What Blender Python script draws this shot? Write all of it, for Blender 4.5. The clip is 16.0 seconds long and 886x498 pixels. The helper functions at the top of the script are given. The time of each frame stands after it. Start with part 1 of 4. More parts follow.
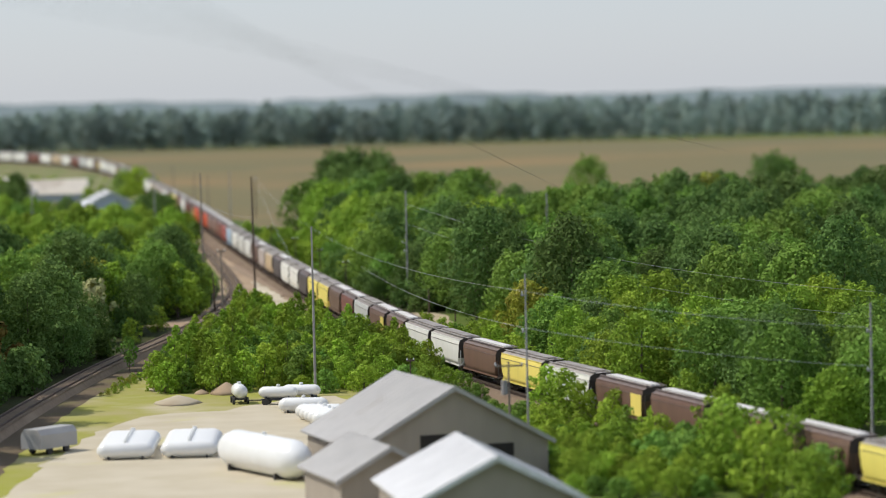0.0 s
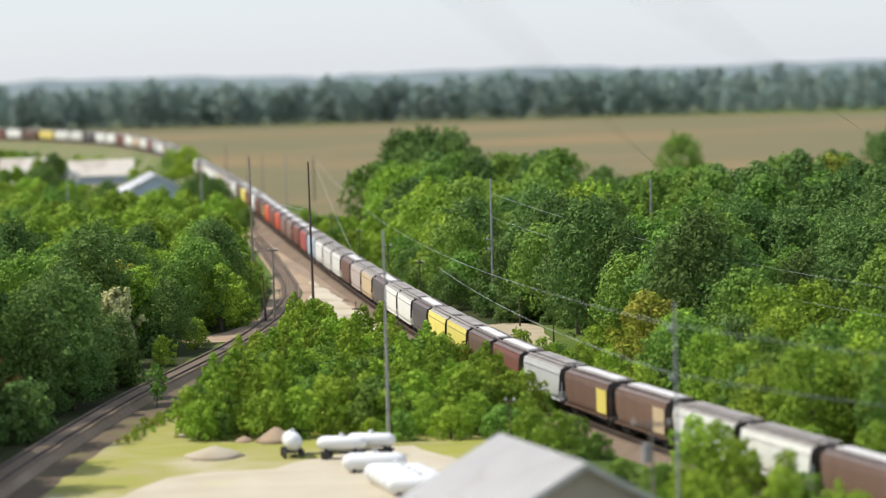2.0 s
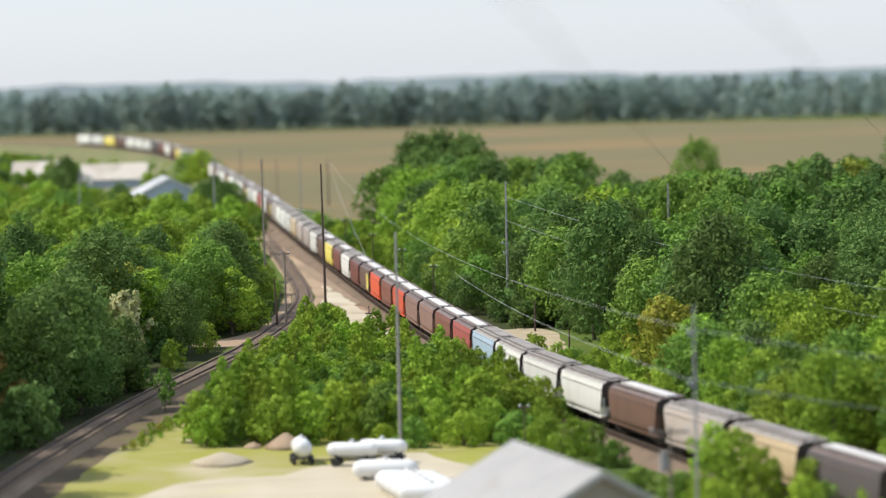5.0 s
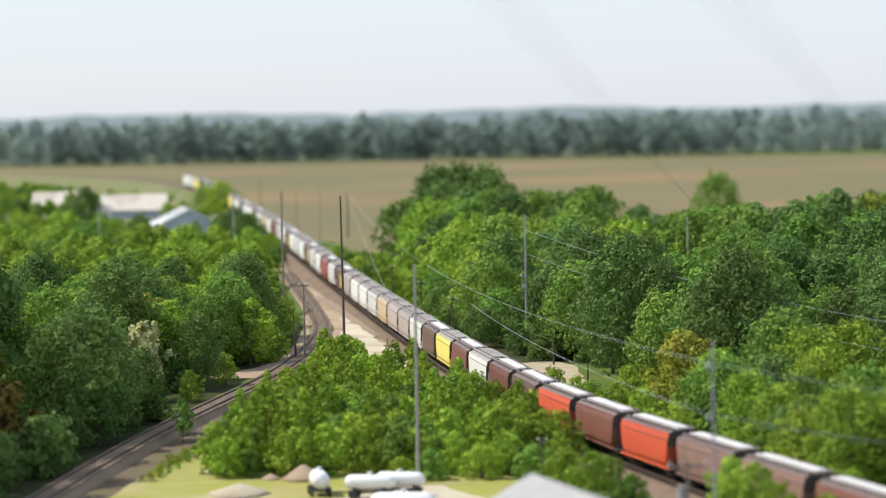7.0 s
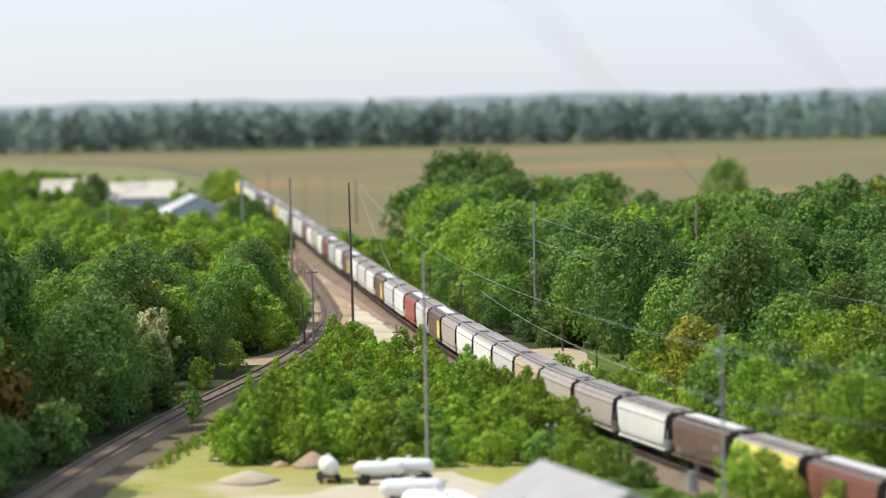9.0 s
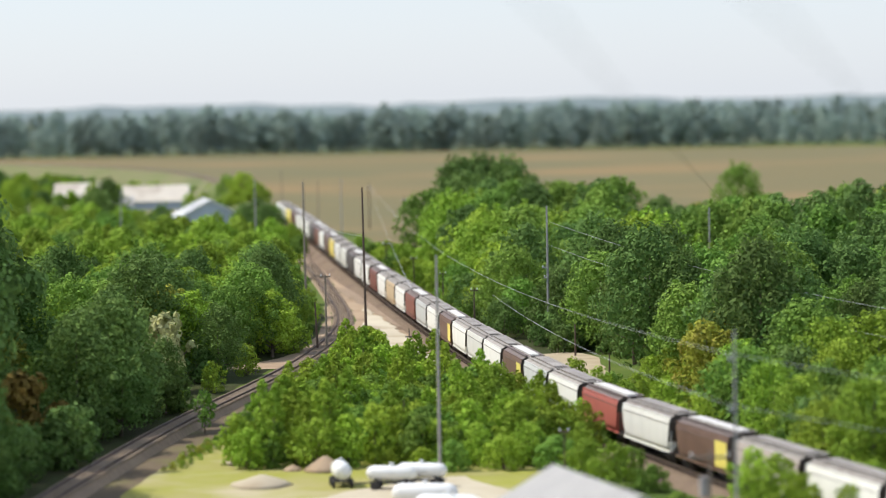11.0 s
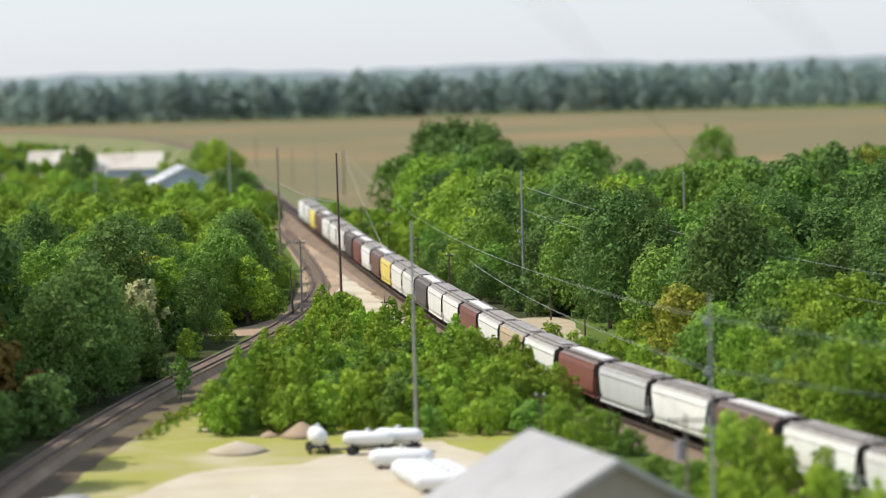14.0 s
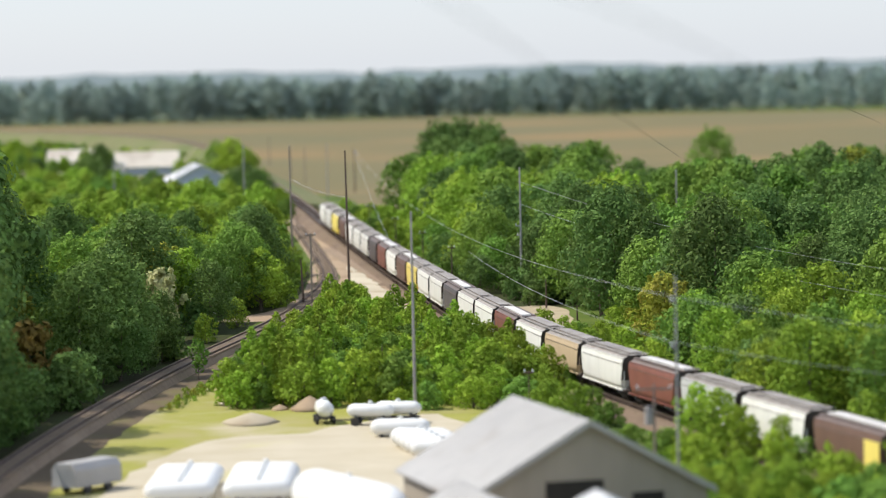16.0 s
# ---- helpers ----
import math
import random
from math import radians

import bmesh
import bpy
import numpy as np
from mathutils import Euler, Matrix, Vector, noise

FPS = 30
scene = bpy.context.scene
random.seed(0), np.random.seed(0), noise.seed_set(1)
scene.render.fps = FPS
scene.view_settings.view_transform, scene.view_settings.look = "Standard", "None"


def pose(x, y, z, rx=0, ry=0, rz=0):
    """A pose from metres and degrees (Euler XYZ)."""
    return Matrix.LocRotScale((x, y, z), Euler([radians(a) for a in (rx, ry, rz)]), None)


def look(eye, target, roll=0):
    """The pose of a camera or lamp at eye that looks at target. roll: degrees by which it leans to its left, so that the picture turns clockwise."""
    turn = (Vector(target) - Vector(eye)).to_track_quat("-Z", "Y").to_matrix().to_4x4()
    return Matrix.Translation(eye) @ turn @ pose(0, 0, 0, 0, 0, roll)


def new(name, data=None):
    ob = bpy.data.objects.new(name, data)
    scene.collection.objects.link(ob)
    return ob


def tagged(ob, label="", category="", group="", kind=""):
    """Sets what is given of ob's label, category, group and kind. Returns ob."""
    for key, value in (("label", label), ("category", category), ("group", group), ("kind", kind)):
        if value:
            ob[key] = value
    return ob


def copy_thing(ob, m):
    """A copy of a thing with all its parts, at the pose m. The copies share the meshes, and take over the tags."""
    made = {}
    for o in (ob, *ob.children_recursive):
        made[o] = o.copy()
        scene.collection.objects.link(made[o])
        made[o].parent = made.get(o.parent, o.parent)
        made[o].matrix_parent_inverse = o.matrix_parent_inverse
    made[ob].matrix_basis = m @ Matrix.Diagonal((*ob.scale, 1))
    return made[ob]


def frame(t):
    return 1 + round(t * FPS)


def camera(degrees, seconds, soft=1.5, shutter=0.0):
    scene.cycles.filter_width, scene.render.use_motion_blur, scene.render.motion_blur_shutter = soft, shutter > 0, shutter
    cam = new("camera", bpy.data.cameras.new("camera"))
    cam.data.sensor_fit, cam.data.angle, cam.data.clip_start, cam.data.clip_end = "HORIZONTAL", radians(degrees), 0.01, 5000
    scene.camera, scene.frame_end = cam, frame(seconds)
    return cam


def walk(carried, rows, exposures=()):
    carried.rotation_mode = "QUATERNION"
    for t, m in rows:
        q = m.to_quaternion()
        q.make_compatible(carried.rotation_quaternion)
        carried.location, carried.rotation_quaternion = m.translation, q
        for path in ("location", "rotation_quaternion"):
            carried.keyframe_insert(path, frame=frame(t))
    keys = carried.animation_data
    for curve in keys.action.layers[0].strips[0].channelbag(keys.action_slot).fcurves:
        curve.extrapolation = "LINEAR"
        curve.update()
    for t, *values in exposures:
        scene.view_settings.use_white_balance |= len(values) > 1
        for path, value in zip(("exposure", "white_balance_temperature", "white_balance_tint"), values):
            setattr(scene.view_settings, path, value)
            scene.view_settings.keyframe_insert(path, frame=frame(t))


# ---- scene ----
cam = camera(15.2, 16.0, soft=1.1)

# ---- the camera's way: seconds, eye x, y, z, then pitch, roll, yaw. It closes in at the start and draws back at the end ----
WAY = [
    (0.0, 1.7, -83.0, 33.4, -2.84, 1.33, -1.58), (0.5, 0.46, -63.7, 34.45, -3.01, 1.36, -1.368), (1.0, 0.03, -44.4, 34.25, -3.094, 1.34, -0.991),
    (1.5, -0.45, -25.1, 33.8, -3.24, 1.34, -0.785), (2.0, -0.23, -6.0, 32.65, -3.25, 1.506, -0.55), (2.2, -0.08, -1.6, 32.2, -3.255, 1.55, -0.53),
    (2.4, 0, 0, 32.0, -3.262, 1.60, -0.513), (2.5, 0, 0, 32.0, -3.266, 1.608, -0.513), (3.0, 0, 0, 32.0, -3.323, 1.57, -0.611), (3.5, 0, 0, 32.0, -3.243, 1.46, -0.56),
    (4.0, 0, 0, 32.0, -3.181, 1.41, -0.499), (6.5, 0, 0, 32.0, -2.904, 1.156, 0.142), (7.0, 0, 0, 32.0, -2.563, 1.0, 0.08),
    (7.5, 0, 0, 32.0, -2.909, 1.28, 0.113), (8.0, 0, 0, 32.0, -2.889, 1.183, 0.336), (8.5, 0, 0, 32.0, -2.828, 1.137, 0.331),
    (9.0, 0, 0, 32.0, -2.794, 1.14, 0.223), (9.2, 0, 0, 32.0, -2.903, 1.111, 0.247), (11.3, 0, 0, 32.0, -2.70, 1.048, 0.512),
    (11.5, 0, 0, 32.0, -2.796, 1.1, 0.587), (12.0, 0, 0, 32.0, -2.962, 1.1, 0.548), (12.5, 0, 0, 32.0, -3.086, 1.324, 0.277),
    (13.0, 0, 0, 32.0, -3.175, 1.267, 0.089), (13.5, 0, 0, 32.0, -3.292, 1.336, 0.052), (14.0, 0, 0, 32.0, -3.321, 1.412, 0),
    (14.5, 0, 0, 32.0, -3.321, 1.41, 0), (15.0, 0, 0, 32.0, -3.33, 1.343, 0.01), (15.2, 0, 0, 32.0, -3.34, 1.33, 0.01),
    (15.4, -0.1, -2.0, 32.1, -3.366, 1.30, -0.005), (15.5, 0.0, -5.2, 32.2, -3.385, 1.285, 0.01), (16.0, 1.5, -24.4, 32.2, -3.293, 1.237, 0.245)]


def way_rows():
    """The rows, with even small steps where the camera closes in at the start and draws back at the end."""
    times = [w[0] for w in WAY]
    full = sorted({*times, *[k / 10 for k in range(0, 26)], *[k / 10 for k in range(150, 161)]})
    rows = []
    for t in full:
        x, y, z, pitch, roll, yaw = (float(np.interp(t, times, [w[k] for w in WAY])) for k in range(1, 7))
        rows.append((t, pose(x, y, z, 90 + pitch, roll, yaw)))
    return rows


EXPOSURES = [(0.0, -0.15, 6300, 10), (0.7, 0.04, 6300, 10), (1.5, 0.2, 6300, 10), (4.0, 0.2, 6300, 10), (7.0, 0.26, 6250, 10), (16.0, 0.22, 6300, 10)]
walk(cam, way_rows(), EXPOSURES)
# a very wide aperture: the far treeline and the near yard fall out of focus
cam.data.dof.use_dof = True
cam.data.dof.focus_distance = 372
cam.data.dof.aperture_fstop = 0.118

# ---- sky and sun ----
SUN_HEIGHT, SUN_FROM = 51.0, Vector((-0.97, 0.2, 0))
world = bpy.data.worlds.new("sky")
scene.world = world
world.use_nodes = True
wn = world.node_tree.nodes
sky = wn.new("ShaderNodeTexSky")
sky.sky_type, sky.sun_disc = "NISHITA", False
sky.sun_elevation, sky.sun_rotation = radians(SUN_HEIGHT), math.atan2(SUN_FROM.x, SUN_FROM.y)
sky.dust_density, sky.air_density, sky.ozone_density = 0.4, 1.0, 1.5
wn["Background"].inputs["Strength"].default_value = 0.125
haze = wn.new("ShaderNodeMix")
haze.data_type = "RGBA"
haze.inputs[0].default_value = 0.6
haze.inputs[7].default_value = (5.25, 5.75, 6.8, 1)
world.node_tree.links.new(sky.outputs[0], haze.inputs[6])
world.node_tree.links.new(haze.outputs[2], wn["Background"].inputs["Color"])
sun = new("sun", bpy.data.lights.new("sun", "SUN"))
sun.data.energy, sun.data.angle, sun.data.color = 4.2, radians(0.6), (1.0, 0.93, 0.82)
up = math.tan(radians(SUN_HEIGHT)) * SUN_FROM.length
sun.matrix_world = look((-300, 300, 300), Vector((-300, 300, 300)) - Vector((SUN_FROM.x, SUN_FROM.y, up)))


# ---- materials ----
def material(name, colour, rough=0.8, metal=0.0, tint=None, scale=1.0, spread=0.5, bump=0.0, bump_scale=8.0,
             stain=None, stain_scale=0.2, stain_from=0.55, random_amount=0.0, streak=False, coords="Object"):
    m = bpy.data.materials.new(name)
    m.use_nodes = True
    n, link = m.node_tree.nodes, m.node_tree.links.new
    b = n["Principled BSDF"]
    b.inputs["Roughness"].default_value, b.inputs["Metallic"].default_value = rough, metal
    if rough >= 0.9:
        b.inputs["Specular IOR Level"].default_value = 0.1
    tc = n.new("ShaderNodeTexCoord")
    src = tc.outputs[coords]
    if streak:
        mp = n.new("ShaderNodeMapping")
        mp.inputs["Scale"].default_value = (1.0, 1.0, 0.18)
        link(src, mp.inputs[0])
        src = mp.outputs[0]
    noise_a = n.new("ShaderNodeTexNoise")
    noise_a.inputs["Scale"].default_value, noise_a.inputs["Detail"].default_value = scale, 6
    link(src, noise_a.inputs["Vector"])
    ramp = n.new("ShaderNodeValToRGB")
    ramp.color_ramp.elements[0].position, ramp.color_ramp.elements[1].position = 0.5 - spread / 2, 0.5 + spread / 2
    ramp.color_ramp.elements[0].color = (*colour, 1)
    ramp.color_ramp.elements[1].color = (*(tint or [c * 0.75 for c in colour]), 1)
    link(noise_a.outputs[0], ramp.inputs[0])
    out = ramp.outputs[0]
    if stain:
        noise_b = n.new("ShaderNodeTexNoise")
        noise_b.inputs["Scale"].default_value, noise_b.inputs["Detail"].default_value = stain_scale, 5
        link(src, noise_b.inputs["Vector"])
        r2 = n.new("ShaderNodeValToRGB")
        r2.color_ramp.elements[0].position, r2.color_ramp.elements[1].position = stain_from, stain_from + 0.15
        link(noise_b.outputs[0], r2.inputs[0])
        mix = n.new("ShaderNodeMix")
        mix.data_type = "RGBA"
        link(r2.outputs[0], mix.inputs[0])
        link(out, mix.inputs[6])
        mix.inputs[7].default_value = (*stain, 1)
        out = mix.outputs[2]
    if random_amount:
        info = n.new("ShaderNodeObjectInfo")
        hsv = n.new("ShaderNodeHueSaturation")
        mr = n.new("ShaderNodeMapRange")
        mr.inputs[3].default_value, mr.inputs[4].default_value = 1 - random_amount, 1 + random_amount
        link(info.outputs["Random"], mr.inputs[0])
        link(mr.outputs[0], hsv.inputs["Value"])
        mh = n.new("ShaderNodeMapRange")
        mh.inputs[3].default_value, mh.inputs[4].default_value = 0.5 - random_amount * 0.05, 0.5 + random_amount * 0.05
        mul = n.new("ShaderNodeMath")
        mul.operation = "MULTIPLY"
        mul.inputs[1].default_value = 7.31
        fr = n.new("ShaderNodeMath")
        fr.operation = "FRACT"
        link(info.outputs["Random"], mul.inputs[0])
        link(mul.outputs[0], fr.inputs[0])
        link(fr.outputs[0], mh.inputs[0])
        link(mh.outputs[0], hsv.inputs["Hue"])
        link(out, hsv.inputs["Color"])
        out = hsv.outputs[0]
    link(out, b.inputs["Base Color"])
    if bump:
        noise_c = n.new("ShaderNodeTexNoise")
        noise_c.inputs["Scale"].default_value, noise_c.inputs["Detail"].default_value = bump_scale, 4
        link(src, noise_c.inputs["Vector"])
        bp = n.new("ShaderNodeBump")
        bp.inputs["Strength"].default_value, bp.inputs["Distance"].default_value = bump, 0.1
        link(noise_c.outputs[0], bp.inputs["Height"])
        link(bp.outputs[0], b.inputs["Normal"])
    return m


def leaf_material(name, colour, tint, amount=0.25):
    m = material(name, colour, rough=0.75, tint=tint, scale=0.35, spread=0.4, random_amount=amount)
    n, link = m.node_tree.nodes, m.node_tree.links.new
    b = n["Principled BSDF"]
    geo = n.new("ShaderNodeNewGeometry")
    hsv = n.new("ShaderNodeHueSaturation")
    mr = n.new("ShaderNodeMapRange")
    mr.inputs[3].default_value, mr.inputs[4].default_value = 0.72, 1.25
    link(geo.outputs["Random Per Island"], mr.inputs[0])
    link(mr.outputs[0], hsv.inputs["Value"])
    link(b.inputs["Base Color"].links[0].from_socket, hsv.inputs["Color"])
    link(hsv.outputs[0], b.inputs["Base Color"])
    tr = n.new("ShaderNodeBsdfTranslucent")
    link(hsv.outputs[0], tr.inputs["Color"])
    mix = n.new("ShaderNodeMixShader")
    mix.inputs[0].default_value = 0.24
    link(b.outputs[0], mix.inputs[1])
    link(tr.outputs[0], mix.inputs[2])
    link(mix.outputs[0], n["Material Output"].inputs["Surface"])
    b.inputs["Specular IOR Level"].default_value = 0.1
    return m


FLOOR = material("leaf_litter", (0.045, 0.04, 0.02), 0.95, tint=(0.05, 0.07, 0.02), scale=0.2, bump=0.5)
GRASS = material("grass", (0.075, 0.125, 0.02), 0.95, tint=(0.13, 0.16, 0.035), scale=0.15, stain=(0.05, 0.09, 0.018), stain_scale=0.03, bump=0.6, bump_scale=2.0)
ROUGH = material("rough_pasture", (0.15, 0.17, 0.07), 0.95, tint=(0.19, 0.18, 0.095), scale=0.05, stain=(0.11, 0.14, 0.05), stain_scale=0.02, bump=0.6, bump_scale=1.5)
YARD_GRASS = material("thin_yellow_grass", (0.29, 0.30, 0.045), 0.95, tint=(0.36, 0.32, 0.14), scale=0.12, spread=0.35, stain=(0.46, 0.40, 0.26), stain_scale=0.07, bump=0.4)
YARD = material("pale_gravel", (0.55, 0.49, 0.375), 0.95, tint=(0.46, 0.40, 0.285), scale=0.2, stain=(0.50, 0.47, 0.22), stain_scale=0.08, stain_from=0.6, bump=0.3)
GRAVEL = material("light_gravel", (0.58, 0.525, 0.405), 0.95, tint=(0.46, 0.40, 0.295), scale=0.12, stain=(0.30, 0.23, 0.15), stain_scale=0.05, stain_from=0.58, bump=0.4, bump_scale=4)
CLEARING = material("tan_gravel", (0.46, 0.385, 0.26), 0.95, tint=(0.38, 0.31, 0.205), scale=0.3, stain=(0.27, 0.22, 0.13), stain_scale=0.12, stain_from=0.6, bump=0.4)
DIRT = material("brown_dirt", (0.33, 0.235, 0.155), 0.95, tint=(0.43, 0.33, 0.225), scale=0.15, stain=(0.20, 0.145, 0.10), stain_scale=0.07, bump=0.5)
BALLAST = material("ballast_stone", (0.24, 0.178, 0.126), 0.95, tint=(0.17, 0.125, 0.088), scale=2.5, stain=(0.14, 0.10, 0.08), stain_scale=0.1, bump=0.9, bump_scale=9)
BRANCH_BED = material("worn_brown_ballast", (0.345, 0.262, 0.188), 0.95, tint=(0.25, 0.187, 0.133), scale=1.2, stain=(0.36, 0.28, 0.2), stain_scale=0.06, bump=0.8, bump_scale=7)
BANK = material("brown_bank_earth", (0.125, 0.094, 0.062), 0.95, tint=(0.16, 0.125, 0.08), scale=0.3, stain=(0.16, 0.15, 0.06), stain_scale=0.1, bump=0.6, bump_scale=3)
FIELD = material("ploughed_field", (0.182, 0.15, 0.074), 0.95, tint=(0.15, 0.142, 0.075), scale=0.012, spread=0.35, stain=(0.235, 0.17, 0.082), stain_scale=0.006, stain_from=0.5, bump=0.4, bump_scale=1.0)
FAR_FIELDS = material("far_fields", (0.075, 0.10, 0.06), 0.95, tint=(0.11, 0.12, 0.07), scale=0.004, bump=0.3)
RAIL = material("worn_steel", (0.32, 0.28, 0.25), 0.4, 0.8, tint=(0.2, 0.13, 0.09), scale=1.0)
RUSTY_RAIL = material("rusty_dark_rail", (0.07, 0.045, 0.035), 0.7, 0.2, tint=(0.12, 0.08, 0.06), scale=1.0)
DUSTY_TIE = material("dusty_old_tie", (0.27, 0.21, 0.155), 0.95, tint=(0.36, 0.285, 0.21), scale=1.5, bump=0.3)
TIE = material("creosoted_wood", (0.07, 0.05, 0.04), 0.9, tint=(0.14, 0.11, 0.09), scale=2.0, bump=0.3)
WOOD = material("weathered_pole_wood", (0.20, 0.16, 0.125), 0.9, tint=(0.30, 0.26, 0.22), scale=1.5, bump=0.3, random_amount=0.15)
GREY_POLE = material("grey_pole", (0.36, 0.35, 0.34), 0.8, tint=(0.28, 0.26, 0.25), scale=1.2, random_amount=0.1)
DARK_POLE = material("dark_pole_wood", (0.10, 0.07, 0.055), 0.9, tint=(0.15, 0.11, 0.09), scale=1.2)
WIRE = material("aluminium_wire", (0.62, 0.62, 0.62), 0.6, 0.3)
CABLE = material("dark_steel_cable", (0.07, 0.07, 0.075), 0.6, 0.5)
CERAMIC = material("white_insulator", (0.75, 0.76, 0.78), 0.3)
BARK = material("bark", (0.12, 0.09, 0.065), 0.95, tint=(0.19, 0.155, 0.12), scale=2.0, bump=0.6, bump_scale=5)
# the first three greens hold some extra blue in place of haze
LEAVES = [leaf_material("leaf_green", (0.17, 0.285, 0.05), (0.20, 0.325, 0.056)),
          leaf_material("leaf_dark", (0.125, 0.205, 0.054), (0.148, 0.24, 0.058)),
          leaf_material("leaf_light", (0.30, 0.42, 0.046), (0.25, 0.375, 0.044)),
          leaf_material("leaf_olive", (0.26, 0.33, 0.04), (0.31, 0.285, 0.05)),
          leaf_material("blossom_pale", (0.60, 0.57, 0.30), (0.42, 0.45, 0.18)),
          leaf_material("leaf_rust", (0.27, 0.175, 0.045), (0.21, 0.16, 0.045)),
          # treeline leaves: distance haze is mixed into this pale bluish colour
          leaf_material("leaf_distant_hazed", (0.265, 0.34, 0.295), (0.325, 0.40, 0.345)),
          # horizon woods: greyer blue, with aerial haze put into the colour
          leaf_material("leaf_horizon_hazed", (0.29, 0.35, 0.36), (0.32, 0.38, 0.38))]
ROOF_METAL = material("galvanised_roof", (0.44, 0.425, 0.40), 0.6, 0.1, tint=(0.38, 0.365, 0.35), scale=0.5, stain=(0.36, 0.33, 0.3), stain_scale=0.25, stain_from=0.6, streak=True)
WHITE_ROOF = material("white_roof", (0.70, 0.69, 0.68), 0.5, tint=(0.60, 0.59, 0.58), scale=0.4)
TAN_WALL = material("tan_metal_wall", (0.36, 0.31, 0.25), 0.7, tint=(0.30, 0.26, 0.21), scale=0.6, streak=True)
BLUE_WALL = material("blue_grey_wall", (0.50, 0.55, 0.65), 0.7, tint=(0.44, 0.49, 0.58), scale=0.5, streak=True)
PALE_ROOF = material("pale_tan_roof", (0.66, 0.60, 0.50), 0.7, tint=(0.56, 0.50, 0.42), scale=0.3, stain=(0.45, 0.38, 0.3), stain_scale=0.1)
TANK_WHITE = material("white_tank_paint", (0.82, 0.82, 0.80), 0.35, tint=(0.75, 0.75, 0.72), scale=0.8)
BLACK = material("black_rubber_and_iron", (0.03, 0.03, 0.032), 0.7, tint=(0.05, 0.045, 0.04), scale=2)
DOORWAY_SHADE = material("doorway_shade_board", (0.05, 0.045, 0.04), 0.9)
WHITE_TRIM = material("white_trim", (0.80, 0.80, 0.80), 0.5)
TRUCK_IRON = material("dark_cast_iron", (0.055, 0.042, 0.035), 0.85, tint=(0.085, 0.065, 0.05), scale=2.0)
HATCH = material("pale_hatch_cover", (0.70, 0.68, 0.65), 0.6, tint=(0.58, 0.55, 0.5), scale=0.8)


def paint(name, colour, dirty=0.7):
    return material(name, colour, 0.55, tint=[c * dirty for c in colour], scale=0.6, spread=0.6, streak=True,
                    stain=[c * 0.55 + 0.02 for c in colour], stain_scale=0.5, stain_from=0.62, random_amount=0.12)


PAINT = {"W": paint("white_car_paint", (0.79, 0.77, 0.70), 0.85), "G": paint("pale_grey_car_paint", (0.60, 0.60, 0.57), 0.85),
         "B": paint("brown_car_paint", (0.18, 0.102, 0.07)), "R": paint("red_brown_car_paint", (0.24, 0.085, 0.06)),
         "D": paint("dark_grey_car_paint", (0.115, 0.095, 0.092)), "Y": paint("yellow_car_paint", (0.80, 0.655, 0.15), 0.9),
         "T": paint("tan_car_paint", (0.60, 0.45, 0.28), 0.85), "P": paint("faded_pink_grey_car_paint", (0.50, 0.42, 0.37), 0.85),
         "O": paint("orange_red_car_paint", (0.72, 0.12, 0.045), 0.85), "L": paint("light_blue_car_paint", (0.42, 0.52, 0.63), 0.85),
         "K": paint("faded_pink_brown_car_paint", (0.33, 0.195, 0.15), 0.75), "C": paint("faded_red_car_paint", (0.45, 0.12, 0.09), 0.8)}
ROOFS = {"light": material("dusty_car_roof", (0.34, 0.315, 0.285), 0.7, tint=(0.235, 0.205, 0.18), scale=0.8, streak=False, random_amount=0.15),
         "dark": material("dark_car_roof", (0.12, 0.085, 0.075), 0.6, tint=(0.17, 0.13, 0.11), scale=0.8, random_amount=0.15)}


# ---- mesh helpers ----
def link_mesh(name, bm, mats, parent=None, label="", smooth=False):
    me = bpy.data.meshes.new(name)
    bm.normal_update()
    bm.to_mesh(me)
    bm.free()
    for m in (mats if isinstance(mats, (list, tuple)) else [mats]):
        me.materials.append(m)
    if smooth:
        me.polygons.foreach_set("use_smooth", [True] * len(me.polygons))
    ob = new(name, me)
    if parent:
        ob.parent = parent
    if label:
        tagged(ob, label)
    return ob


def part(name, bm, mats, parent, label="", smooth=False):
    return link_mesh(name, bm, mats, parent, label, smooth)


def box(bm, x0, x1, y0, y1, z0, z1, m=None, mat=0):
    vs = [bm.verts.new((x, y, z)) for z in (z0, z1) for x, y in ((x0, y0), (x1, y0), (x1, y1), (x0, y1))]
    if m:
        for v in vs:
            v.co = m @ v.co
    for f in ((3, 2, 1, 0), (4, 5, 6, 7), (0, 1, 5, 4), (1, 2, 6, 5), (2, 3, 7, 6), (3, 0, 4, 7)):
        bm.faces.new([vs[i] for i in f]).material_index = mat
    return bm


def rod(bm, a, b, ra, rb, seg=8, cap=True):
    a, b = Vector(a), Vector(b)
    d = (b - a).normalized()
    u = d.orthogonal().normalized()
    w = d.cross(u)
    rings = []
    for p, r in ((a, ra), (b, rb)):
        rings.append([bm.verts.new(p + (u * math.cos(k * 2 * math.pi / seg) + w * math.sin(k * 2 * math.pi / seg)) * r) for k in range(seg)])
    for k in range(seg):
        bm.faces.new((rings[0][k], rings[0][(k + 1) % seg], rings[1][(k + 1) % seg], rings[1][k]))
    if cap:
        bm.faces.new(rings[0][::-1])
        bm.faces.new(rings[1])
    return bm


